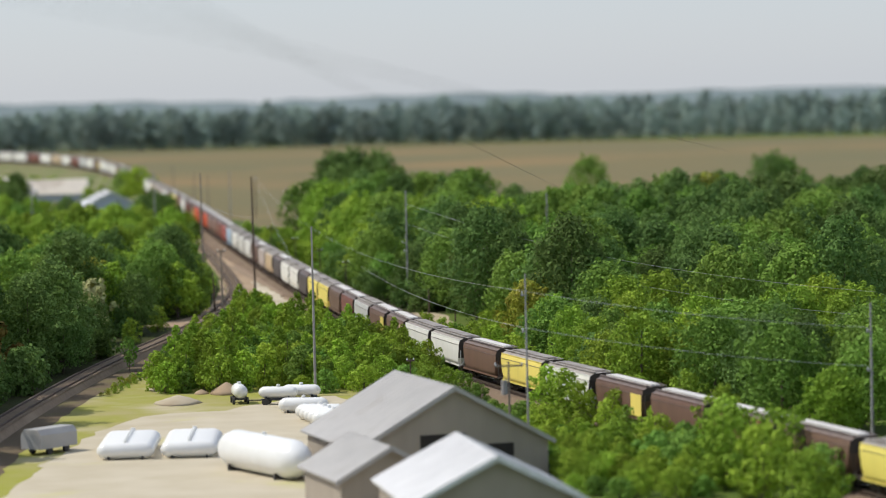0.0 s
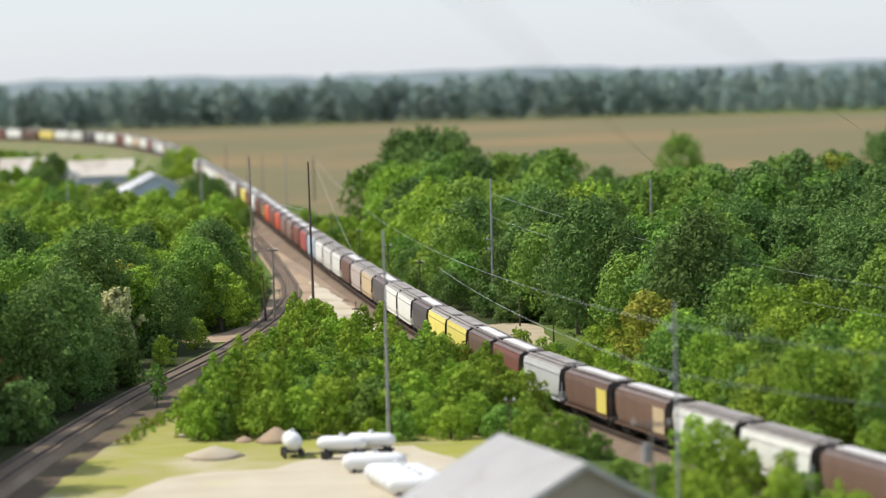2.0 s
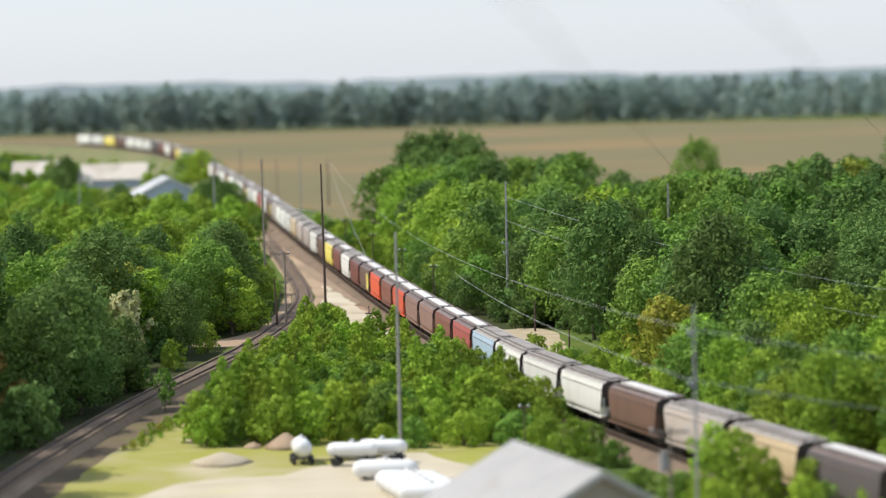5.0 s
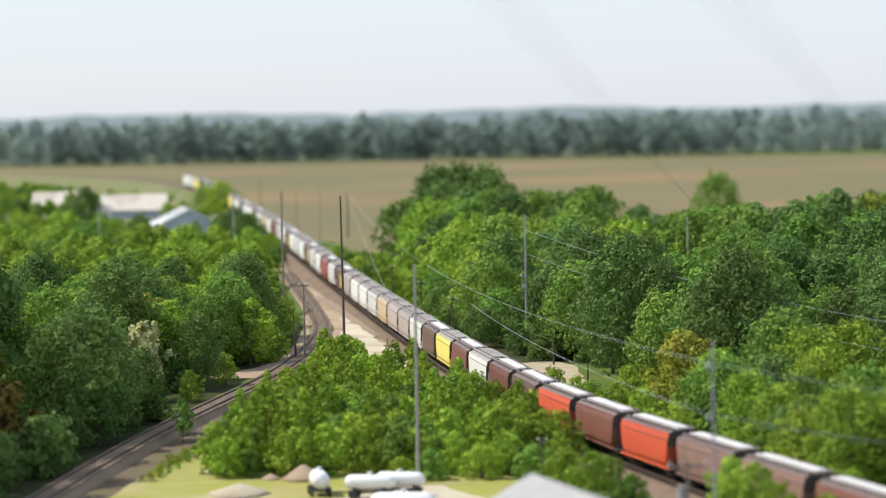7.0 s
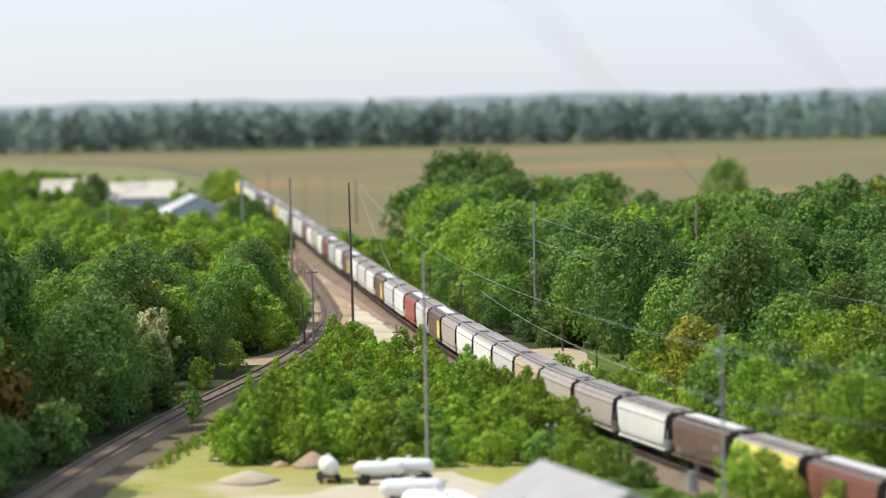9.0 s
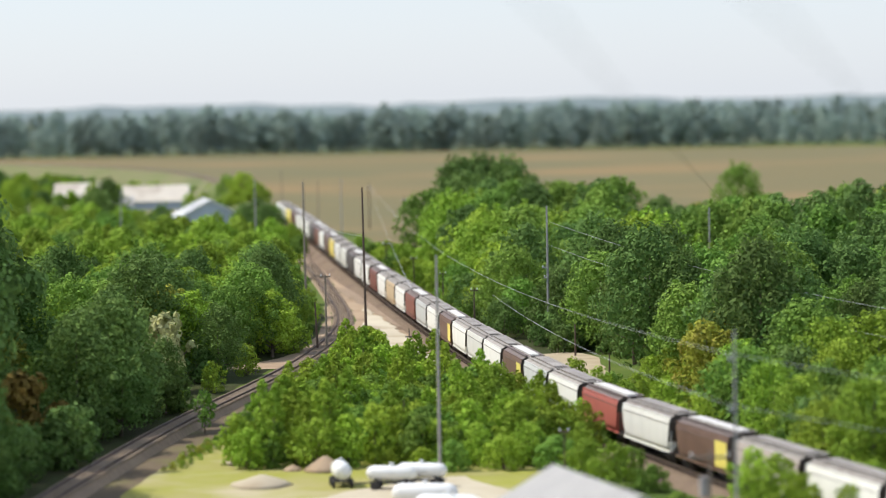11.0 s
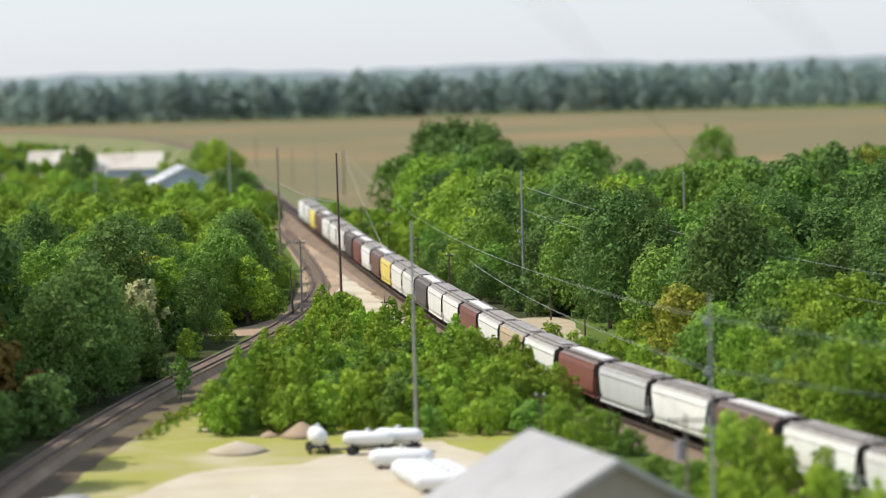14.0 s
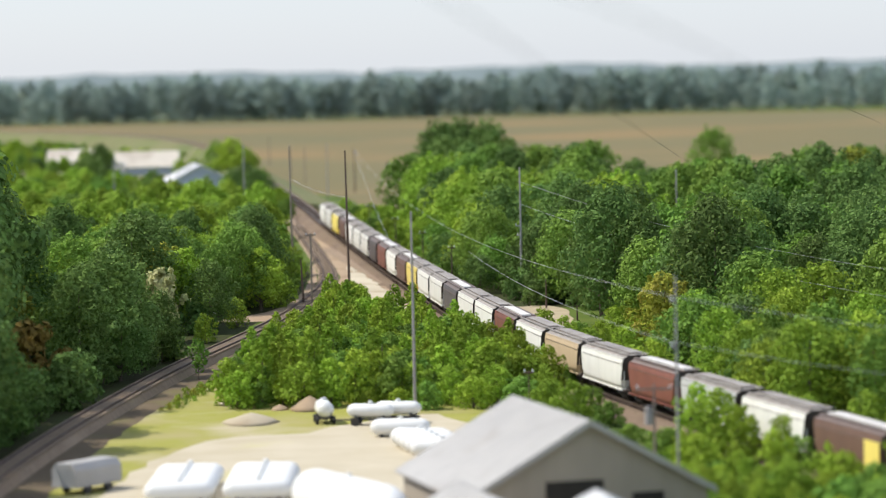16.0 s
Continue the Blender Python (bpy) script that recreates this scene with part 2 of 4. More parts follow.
def loft(bm, rings, close=True, caps=True, mat=0):
    vr = [[bm.verts.new(p) for p in r] for r in rings]
    n = len(vr[0])
    for a, b in zip(vr, vr[1:]):
        for k in range(n if close else n - 1):
            bm.faces.new((a[k], a[(k + 1) % n], b[(k + 1) % n], b[k])).material_index = mat
    if caps and close:
        bm.faces.new(vr[0][::-1]).material_index = mat
        bm.faces.new(vr[-1]).material_index = mat
    return bm


def empty(name, m=None, label="", category="", group="", kind=""):
    ob = new(name)
    if m:
        ob.matrix_world = m
    return tagged(ob, label, category, group, kind)


# ---- the lines of the two tracks ----
EYE_HEIGHT = 32.0


def main_line():
    """The main line, from far to near: plan bend as a polynomial of the distance, with its embankment rising in the distance."""
    ys = np.linspace(1600, 200, 281)
    u = (ys - 800) / 600
    xs = np.polyval([-20.022, 4.125, 6.812, -5.106, -66.188, -42.283], u)
    dy = np.interp(ys, [200, 223, 320, 384, 450, 540, 640, 715, 800, 1000, 1190, 1370, 1600], [0, 0, 6, 4, 0, 3, 17, 25, 40, 95, 160, 240, 330])
    k = np.ones(13) / 13
    dy = np.convolve(np.pad(dy, 6, mode="edge"), k, "valid")
    f = 1 - dy / ys - np.interp(ys, [200, 300, 460, 700, 1600], [0.036, 0.036, 0.022, 0.018, 0.018])
    pts = np.stack([xs * f, ys * f, EYE_HEIGHT * dy / ys], 1)
    pts[:, 0] += np.interp(pts[:, 1], [190, 232, 256, 285, 310, 460, 580, 720], [3.4, 2.2, 1.3, -0.1, -1.0, -1.0, -0.9, 0])
    d0, d1 = pts[0] - pts[4], pts[-1] - pts[-8]
    d0, d1 = d0 / np.linalg.norm(d0[:2]), d1 / np.linalg.norm(d1[:2])
    d0[2] = d1[2] = 0
    pts = np.concatenate([[pts[0] + d0 * a for a in (900, 600, 300, 150, 60)], pts, [pts[-1] + d1 * a for a in (60, 150, 300, 600, 1100)]])
    s = np.concatenate([[0], np.cumsum(np.linalg.norm(np.diff(pts, axis=0), axis=1))])
    return pts, s


LINE, LINE_S = main_line()


def on_line(s):
    return Vector([float(np.interp(s, LINE_S, LINE[:, k])) for k in range(3)])


def line_x(y):
    return float(np.interp(y, LINE[::-1, 1], LINE[::-1, 0]))


BRANCH_Y = [60, 150, 256, 278, 302, 335, 369, 401, 443, 476, 502, 539, 600, 680]
BRANCH_X = [-42, -39, -35.2, -33.6, -31.8, -28.5, -23.9, -20.4, -18.1, -18.3, -20.2, -23.2, -28.3, -36.0]


def branch_points():
    ys = np.linspace(60, 660, 151)
    xs = np.interp(ys, BRANCH_Y, BRANCH_X)
    xs = np.convolve(np.pad(xs, 5, mode="edge"), np.ones(11) / 11, "valid")
    zs = np.interp(ys, [60, 330, 420, 480, 660], [0.6, 0.5, 0.1, 0.0, 0.2])
    f = 1 - (zs + 0.5) / EYE_HEIGHT
    return np.stack([xs * f, ys * f, zs], 1)


BRANCH = branch_points()


def branch_x(y):
    return float(np.interp(y, BRANCH[:, 1], BRANCH[:, 0]))


def sweep(bm, pts, profile, mat=0):
    """Sweeps a profile of (offset to the right of the way, height) along pts."""
    rings = []
    for i, p in enumerate(pts):
        d = np.array(pts[min(i + 1, len(pts) - 1)]) - np.array(pts[max(i - 1, 0)])
        side = np.array([d[1], -d[0]]) / np.hypot(d[0], d[1])
        rings.append([(p[0] + side[0] * a, p[1] + side[1] * a, (p[2] + h) if h > -50 else -0.3) for a, h in profile])
    return loft(bm, rings)


def railway(name, pts, label, ties, bed=(1.9, 4.2), bed_mat=None, rail_mat=None, tie_mat=None):
    track = empty(name, None, label, "railway track", "", "structure")
    part("ballast", sweep(bmesh.new(), pts, [(-bed[1], -99), (-bed[0], 0.25), (bed[0], 0.25), (bed[1], -99)]), bed_mat or BALLAST, track)
    for g in (-0.755, 0.755):
        part("rail", sweep(bmesh.new(), pts, [(g - 0.07, 0.36), (g - 0.07, 0.54), (g + 0.07, 0.54), (g + 0.07, 0.36)]), rail_mat or RAIL, track)
    bm = bmesh.new()
    p = np.array(pts)
    s = np.concatenate([[0], np.cumsum(np.linalg.norm(np.diff(p, axis=0), axis=1))])
    for a in np.arange(ties[0], ties[1], 0.62):
        q = [float(np.interp(a, s, p[:, k])) for k in range(3)]
        q2 = [float(np.interp(a + 0.5, s, p[:, k])) for k in range(3)]
        box(bm, -1.3, 1.3, -0.12, 0.12, 0.2, 0.38, pose(q[0], q[1], q[2], 0, 0, math.degrees(math.atan2(-(q2[0] - q[0]), q2[1] - q[1]))))
    tagged(part("ties", bm, tie_mat or TIE, track), kind="stuff")
    return track


# ---- ground ----
def flat(name, outline, z, mat, label, category, rough_edge=0.0, step=3.0, seed=1):
    """A flat patch with a wavering outline."""
    rnd = random.Random(seed)
    pts = []
    for (x0, y0), (x1, y1) in zip(outline, outline[1:] + outline[:1]):
        n = max(1, int(math.hypot(x1 - x0, y1 - y0) / step))
        for k in range(n):
            f = k / n
            pts.append((x0 + (x1 - x0) * f + rnd.uniform(-1, 1) * rough_edge, y0 + (y1 - y0) * f + rnd.uniform(-1, 1) * rough_edge * 2, z))
    bm = bmesh.new()
    bm.faces.new([bm.verts.new(p) for p in pts])
    bmesh.ops.recalc_face_normals(bm, faces=bm.faces)
    for f in bm.faces:
        if f.normal.z < 0:
            f.normal_flip()
    return tagged(link_mesh(name, bm, mat), label, category, "", "structure")


def strip(name, rows, z, mat, label, category, seed=1, waver=0.35):
    """A flat patch between two wavering edges: rows of distance, left and right."""
    rnd = random.Random(seed)
    bm = bmesh.new()
    loft(bm, [[(a + rnd.uniform(-1, 1) * waver, y, z), (b + rnd.uniform(-1, 1) * waver, y, z)] for y, a, b in rows], close=False)
    bm.normal_update()
    for f in bm.faces:
        if f.normal.z < 0:
            f.normal_flip()
    return tagged(link_mesh(name, bm, mat), label, category, "", "structure")


def build_ground():
    flat("ground_wood_right", [(line_x(y) + (6 if y < 340 else 20.5 if y < 400 else 7), y) for y in (240, 300, 339, 345, 399, 402, 500, 560, 640)] + [(60, 660), (130, 690), (130, 560), (90, 400), (60, 240)], 0.02, FLOOR, "dark leaf-littered floor of a wood", "wood floor", 0.3)
    flat("ground_wood_left", [(branch_x(y) - 2.8, y) for y in (150, 230, 285, 340, 378)] + [(branch_x(y) - 2.8, y) for y in (396, 420, 440, 470, 500, 530, 560, 610)] + [(-110, 610), (-70, 380), (-60, 150)], 0.025, FLOOR, "dark leaf-littered floor beneath trees", "wood floor", 0.3)
    bm = bmesh.new()
    loft(bm, [[(-4500, -1500, 0), (4500, -1500, 0)], [(-4500, 4700, 0), (4500, 4700, 0)]], close=False)
    bmesh.ops.recalc_face_normals(bm, faces=bm.faces)
    g = link_mesh("ground", bm, GRASS)
    if g.data.polygons[0].normal.z < 0:
        g.data.flip_normals()
    tagged(g, "flat green grassy ground reaching the horizon", "ground", "", "structure")
    flat("ground_field", [(-900, 1790), (-420, 960), (-110, 955), (-58, 890), (-30, 760), (-8, 640), (60, 640), (130, 640), (500, 640), (900, 1640), (320, 1700), (60, 1780)], 0.03, FIELD, "wide tan ploughed field in the flood plain", "field", 3.0, 25.0)
    flat("ground_rough", [(-300, 1680), (-240, 1200), (-150, 700), (-60, 700), (-66, 900), (-85, 1050), (-120, 1200), (-190, 1400)], 0.04, ROUGH, "rough olive pasture with scrub by the sheds", "pasture", 2.0, 15.0)
    flat("ground_far_fields", [(-4000, 1830), (4000, 1830), (4000, 4250), (-4000, 4250)], 0.05, FAR_FIELDS, "muted grey-green fields beyond the treeline", "field")
    flat("ground_yard_grass", [(-32, 150), (-31, 225), (-29.5, 262), (-27.0, 286), (-21.5, 312), (-14, 306), (-8, 294), (4, 284), (11, 262), (12, 150)], 0.03, YARD_GRASS, "thin yellow-green grass round a gravel yard", "grass", 0.5)
    flat("ground_yard", [(-29, 150), (-27, 215), (-24, 243), (-20.5, 258), (-12, 262), (-6, 273), (-1, 275), (3, 262), (7, 240), (12, 150)], 0.06, YARD, "bright pale gravel storage yard", "yard", 0.5)
    ys = list(range(300, 622, 4))
    left_side = lambda y: float(np.interp(y, [300, 345, 385, 425, 445], [10, 3.0, -3.0, -9.0, -15.5])) if y < 445 else branch_x(y) + 1.5
    strip("ground_dirt", [(y, min(left_side(y), line_x(y) - 3.2), line_x(y) - 2.2) for y in ys], 0.05, DIRT, "brown bare dirt between two railway tracks", "dirt", 2)
    ys = list(range(352, 492, 3))
    strip("ground_gravel", [(y, float(np.interp(y, [350, 385, 410, 440, 475, 490], [-1, -7, -11, -15, -15.5, -13])), line_x(y) - float(np.interp(y, [350, 470, 492], [3.6, 3.6, 5.5]))) for y in ys], 0.09, GRAVEL, "pale gravel pad beside the railway", "gravel", 3)
    flat("ground_turnaround", [(6.6, 400), (11.5, 404), (14.6, 398), (15, 378), (14.4, 356), (10.5, 362), (7.2, 385)], 0.05, CLEARING, "tan gravel clearing before the trees", "gravel", 0.3)
    strip("ground_path", [(y, float(np.interp(y, [386, 392, 402, 412, 440, 470, 500], [-30, -27.5, -23.4, branch_x(412) - 2.6, branch_x(440) - 2.7, branch_x(470) - 2.5, branch_x(500) - 2.0])), branch_x(y) - 1.6) for y in range(386, 500, 3)], 0.07, DIRT, "pale dirt track beside the curved rails", "path", 4, 0.15)
    strip("ground_spur", [(y, x - 1.3, x + 1.3) for y in range(452, 548, 4) for x in [float(np.interp(y, [452, 480, 500, 520, 545], [-9.4, -12.8, -15.6, -18.4, -22.0]))]], 0.12, BRANCH_BED, "worn brown bed of a curved spur", "spur", 5, 0.2)
    flat("ground_track_side", [(-30.5, 150), (-29.8, 240), (-28.0, 275), (-24.2, 310), (-20, 350), (-18, 372), (-21, 372), (-26, 335), (-29.5, 302), (-33, 262), (-37, 150)], 0.045, BANK, "brown bank of dirt beside the rails", "bank", 0.3)


# ---- hopper cars ----
CAR = 15.76
LONG = CAR / 17.9


def section(z0, w=1.6):
    """Half-rounded car section from the sill at z0 up over the roof."""
    side = [(0.96, 1.15), (1.0, 1.7), (1.0, 2.8), (0.985, 3.45), (0.955, 3.86), (0.90, 4.13)]
    right = [(w * a, max(z, z0)) for a, z in side]
    roof = [(w * 0.62, 4.38), (0, 4.48), (-w * 0.62, 4.38)]
    return right + roof + [(-x, z) for x, z in right[::-1]]


def hopper_car(code):
    """A covered grain hopper: codes are the body's paint, then y: a yellow panel, t: a tan panel, g: red scrawl."""
    names = {"W": "white", "G": "pale grey", "B": "brown", "R": "red-brown", "D": "dark grey", "Y": "yellow", "T": "tan", "P": "faded pinkish grey", "O": "orange-red", "L": "light blue", "K": "faded pinkish brown", "C": "faded red"}
    word = names[code[0]]
    dark = code[0] in "BRDOKC"
    label = f"{word} covered grain hopper car" + (" with a yellow end panel" if "y" in code else " with a tan end panel" if "t" in code else " with red painted scrawl" if "g" in code else " with a dusty roof")
    car = empty("hopper_car", None, label, "rail car", "cars of the grain train")
    first = set(bpy.data.meshes)
    body_paint = PAINT[code[0]]
    bm = bmesh.new()
    stations = [(-8.45, 3.7), (-8.3, 3.0), (-7.95, 2.0), (-7.5, 1.15), (-3, 1.15), (0, 1.15), (3, 1.15), (7.5, 1.15), (7.95, 2.0), (8.3, 3.0), (8.45, 3.7)]
    short = 0.905 if dark else 0.96
    stations = [(y * short, z0) for y, z0 in stations]
    loft(bm, [[(x, y, z) for x, z in section(z0)] for y, z0 in stations])
    bm.normal_update()
    # roof faces get the roof colour, end and slope faces the dark iron
    for f in bm.faces:
        c = f.calc_center_median()
        if c.z > 4.2:
            f.material_index = 1
        elif abs(c.y) > 7.5 and (abs(c.x) < 0.6 or abs(f.normal.y) > 0.5):
            f.material_index = 2
    body = part("body", bm, [body_paint, ROOFS["dark" if dark else "light"], TRUCK_IRON], car)
    body.data.polygons.foreach_set("use_smooth", [p.material_index == 0 for p in body.data.polygons])
    # side sills, corner posts and top chords
    for sx in (-1, 1):
        bm = bmesh.new()
        box(bm, sx * 1.50 - 0.07, sx * 1.50 + 0.07, -7.75, 7.75, 1.02, 1.22)
        part("side_sill", bm, body_paint, car)
        bm = bmesh.new()
        box(bm, sx * 1.47 - 0.05, sx * 1.47 + 0.05, -8.45 * short, 8.45 * short, 4.07, 4.17)
        part("top_chord", bm, body_paint, car)
        # dark strip drawn for the side seam and the top chord's shadow
        bm = bmesh.new()
        box(bm, sx * 1.585 - 0.02, sx * 1.585 + 0.02, -8.2 * short, 8.2 * short, 3.55, 3.6)
        part("seam", bm, ROOFS["dark"], car)
    # roof: hatch trough with covers and two running boards
    bm = bmesh.new()
    box(bm, -0.5, 0.5, -7.2, 7.2, 4.46, 4.60)
    part("hatch_trough", bm, HATCH if dark else ROOFS["light"], car, "pale hatch covers along the roof" if dark else "")
    for k in range(5):
        bm = bmesh.new()
        box(bm, -0.54, 0.54, -6.85 + k * 2.75, -4.2 + k * 2.75, 4.60, 4.64)
        part("hatch_cover", bm, HATCH if dark else ROOFS["light"], body)
    for sx in (-1, 1):
        bm = bmesh.new()
        box(bm, sx * 0.95 - 0.16, sx * 0.95 + 0.16, -8.4 * short, 8.4 * short, 4.48, 4.53)
        part("running_board", bm, ROOFS["dark" if dark else "light"], car)
    if not dark:
        for k in range(9):
            bm = bmesh.new()
            box(bm, -0.97, 0.97, -7.6 + k * 1.9 - 0.04, -7.6 + k * 1.9 + 0.04, 4.3, 4.425)
            part("roof_rib", bm, ROOFS["light"], body)
    # hopper bays
    for y in (-4.2, 0.0, 4.2):
        bm = bmesh.new()
        loft(bm, [[(-1.35, y - 1.9, 1.16), (1.35, y - 1.9, 1.16), (1.35, y + 1.9, 1.16), (-1.35, y + 1.9, 1.16)],
                  [(-0.6, y - 0.45, 0.5), (0.6, y - 0.45, 0.5), (0.6, y + 0.45, 0.5), (-0.6, y + 0.45, 0.5)]])
        bmesh.ops.recalc_face_normals(bm, faces=bm.faces)
        part("hopper_bay", bm, TRUCK_IRON, car)
    # ends: platform, cross braces, ladder
    for sy in (-1, 1):
        bm = bmesh.new()
        box(bm, -1.45, 1.45, min(sy * 6.6, sy * 8.55), max(sy * 6.6, sy * 8.55), 0.95, 1.12)
        part("end_platform", bm, TRUCK_IRON, car)
        bm = bmesh.new()
        for sx in (-1, 1):
            rod(bm, (sx * 1.35, sy * 7.9, 1.1), (sx * 1.35, sy * 7.9, 3.6), 0.06, 0.06, 6)
            rod(bm, (sx * 1.3, sy * 7.9, 1.1), (sx * 0.3, sy * 7.2, 2.3), 0.05, 0.05, 6)
        part("end_post", bm, TRUCK_IRON if dark else body_paint, car)
        bm = bmesh.new()
        for k in range(8):
            box(bm, -1.56, -1.52, sy * 8.35 - 0.22, sy * 8.35 + 0.22, 1.3 + k * 0.36, 1.34 + k * 0.36)
        for e in (-0.22, 0.22):
            box(bm, -1.57, -1.53, sy * 8.35 + e - 0.03, sy * 8.35 + e + 0.03, 1.1, 4.1)
        part("ladder", bm, TRUCK_IRON if dark else body_paint, car)
        bm = bmesh.new()
        box(bm, -0.12, 0.12, min(sy * 8.2, sy * 8.95), max(sy * 8.2, sy * 8.95), 0.72, 0.98)
        part("coupler", bm, TRUCK_IRON, car)
        bm = bmesh.new()
        for sx in (-1, 1):
            box(bm, sx * 0.98 - 0.09, sx * 0.98 + 0.09, sy * 6.2 - 1.25, sy * 6.2 + 1.25, 0.38, 0.66)
        box(bm, -0.98, 0.98, sy * 6.2 - 0.25, sy * 6.2 + 0.25, 0.5, 0.95)
        truck = part("truck", bm, TRUCK_IRON, car)
        for dy in (-0.88, 0.88):
            bm = bmesh.new()
            for sx in (-1, 1):
                rod(bm, (sx * 0.70, sy * 6.2 + dy, 0.42), (sx * 0.83, sy * 6.2 + dy, 0.42), 0.42, 0.42, 14)
            rod(bm, (-0.7, sy * 6.2 + dy, 0.42), (0.7, sy * 6.2 + dy, 0.42), 0.08, 0.08, 6)
            part("wheelset", bm, TRUCK_IRON, truck)
    # painted panels and marks stand a little proud of the side
    if "y" in code or "t" in code:
        for sx in (-1, 1):
            bm = bmesh.new()
            box(bm, sx * 1.615 - 0.012, sx * 1.615 + 0.012, 4.0, 7.35, 1.4, 3.6)
            part("painted_panel", bm, PAINT["Y" if "y" in code else "T"], car, "yellow painted panel" if "y" in code else "tan painted panel")
    bm = bmesh.new()
    for k in range(4):
        y = 1.2 + k * 0.75
        box(bm, -1.632, -1.60, y, y + 0.5, 2.9, 3.35)
    for k in range(3):
        box(bm, -1.632, -1.60, -2.4 + k * 0.8, -1.9 + k * 0.8, 2.2, 2.55)
    part("side_marks", bm, PAINT["G" if dark else "B"] if "g" not in code else PAINT["O"], car)
    # the parts above are drawn for a longer type: bring them to this car's size
    for me in set(bpy.data.meshes) - first:
        me.transform(Matrix.Diagonal((0.93, LONG, 0.93, 1)))
    return car


# the consist from the last car forwards
CONSIST = ("W W Y B W W W D R W B Y W W D W W R W T W R G Wg By W W W By G W C W By P W W W T P P W "
           "B Y R W R By O R O K K R C L W W W B P T D W W D Y Y B R G By Bt W W B Y W By B R B Y W B W").split()
# seconds, and the place of the train's tail along the line
RUN = [(0, 697.5), (0.5, 715), (1, 730.5), (1.5, 744.5), (2, 757), (2.3, 762), (2.5, 772.5), (3, 808), (3.5, 844.4), (4.2, 896.8), (5, 955), (5.7, 1006), (6.3, 1048.6), (7, 1095), (8, 1163.9), (9.2, 1247.2), (10.2, 1317),
       (11.3, 1393.6), (12.4, 1470.7), (12.9, 1506), (13.1, 1517), (13.5, 1523.3), (14, 1530.6), (15, 1545.8), (16, 1561)]
CARS = []


def build_train():
    made = {}
    for code in CONSIST:
        car = made[code] = copy_thing(made[code], Matrix()) if code in made else hopper_car(code)
        CARS.append(car)


def motions():
    times, tails = [r[0] for r in RUN], [r[1] for r in RUN]
    for k, car in enumerate(CARS):
        rows = []
        for t in [q / 4 for q in range(65)]:
            s = float(np.interp(t, times, tails)) + (k + 0.5) * CAR
            a, b = on_line(s - 6.2 * LONG), on_line(s + 6.2 * LONG)
            c = (a + b) / 2
            yaw = math.degrees(math.atan2((a - b).x, -(a - b).y))
            rows.append((t, pose(c.x, c.y, c.z + 0.55, 0, 0, yaw)))
        walk(car, rows)


# ---- trees ----
def lobes(rnd, height, radius, base, count):
    """Billows over the crown's egg-shaped outside, larger below and smaller at the top, with a few inside it."""
    out = []
    tall = height - base
    for k in range(count):
        h = ((k + rnd.random()) / count) ** 0.85
        ring = math.sin(math.pi * min(1.0, 0.16 + 0.80 * h)) ** 0.62
        size = radius * rnd.uniform(0.19, 0.36) * (1.12 - 0.4 * h)
        r = max(0.0, radius * ring * rnd.uniform(0.66, 1.06) - size * 0.6)
        a = k * 2.39996 + rnd.uniform(-0.5, 0.5)
        out.append((Vector((math.cos(a) * r, math.sin(a) * r, base + tall * (0.08 + 0.84 * h))), size))
    for c, size in rnd.sample(out[count // 3:], min(12, count // 3)):
        away = Vector((c.x, c.y, radius * rnd.uniform(0.3, 1.4))).normalized()
        out.append((c + away * size * rnd.uniform(0.9, 1.35), size * rnd.uniform(0.3, 0.5)))
    for h in (0.3, 0.55, 0.75):
        out.append((Vector((rnd.uniform(-1, 1) * radius * 0.12, rnd.uniform(-1, 1) * radius * 0.12, base + tall * h)), radius * 0.42))
    out.append((Vector((rnd.uniform(-1, 1) * radius * 0.15, 0, height - radius * 0.22)), radius * 0.24))
    return out


def leaf_crown(rnd, spots, leaves, size):
    """Many small bent leaf clumps over the billows' outer shells, thinner on their undersides."""
    verts, faces = [], []
    weights = [s ** 1.7 for _, s in spots]
    total = sum(weights)
    for (c, s), w in zip(spots, weights):
        for _ in range(max(6, int(leaves * w / total))):
            d = Vector((rnd.gauss(0, 1), rnd.gauss(0, 1), rnd.gauss(0, 1) * 0.85 + 0.3)).normalized()
            p = c + d * s * (rnd.uniform(0.84, 1.08) if rnd.random() < 0.8 else rnd.uniform(0.5, 1.3))
            n = (d + Vector((rnd.uniform(-1, 1), rnd.uniform(-1, 1), rnd.uniform(-0.6, 0.8))) * 0.5).normalized()
            u = n.orthogonal().normalized()
            u = (Matrix.Rotation(rnd.uniform(0, 6.28), 3, n) @ u)
            v = n.cross(u)
            k = size * rnd.uniform(0.6, 1.4)
            i = len(verts)
            verts += [p - u * k, p - v * k * 0.55 - n * k * 0.15, p + u * k * 0.9 - n * k * 0.3, p + v * k * 0.6, ]
            faces.append((i, i + 1, i + 2, i + 3))
    me = bpy.data.meshes.new("crown")
    me.from_pydata([tuple(v) for v in verts], [], faces)
    me.update()
    return me


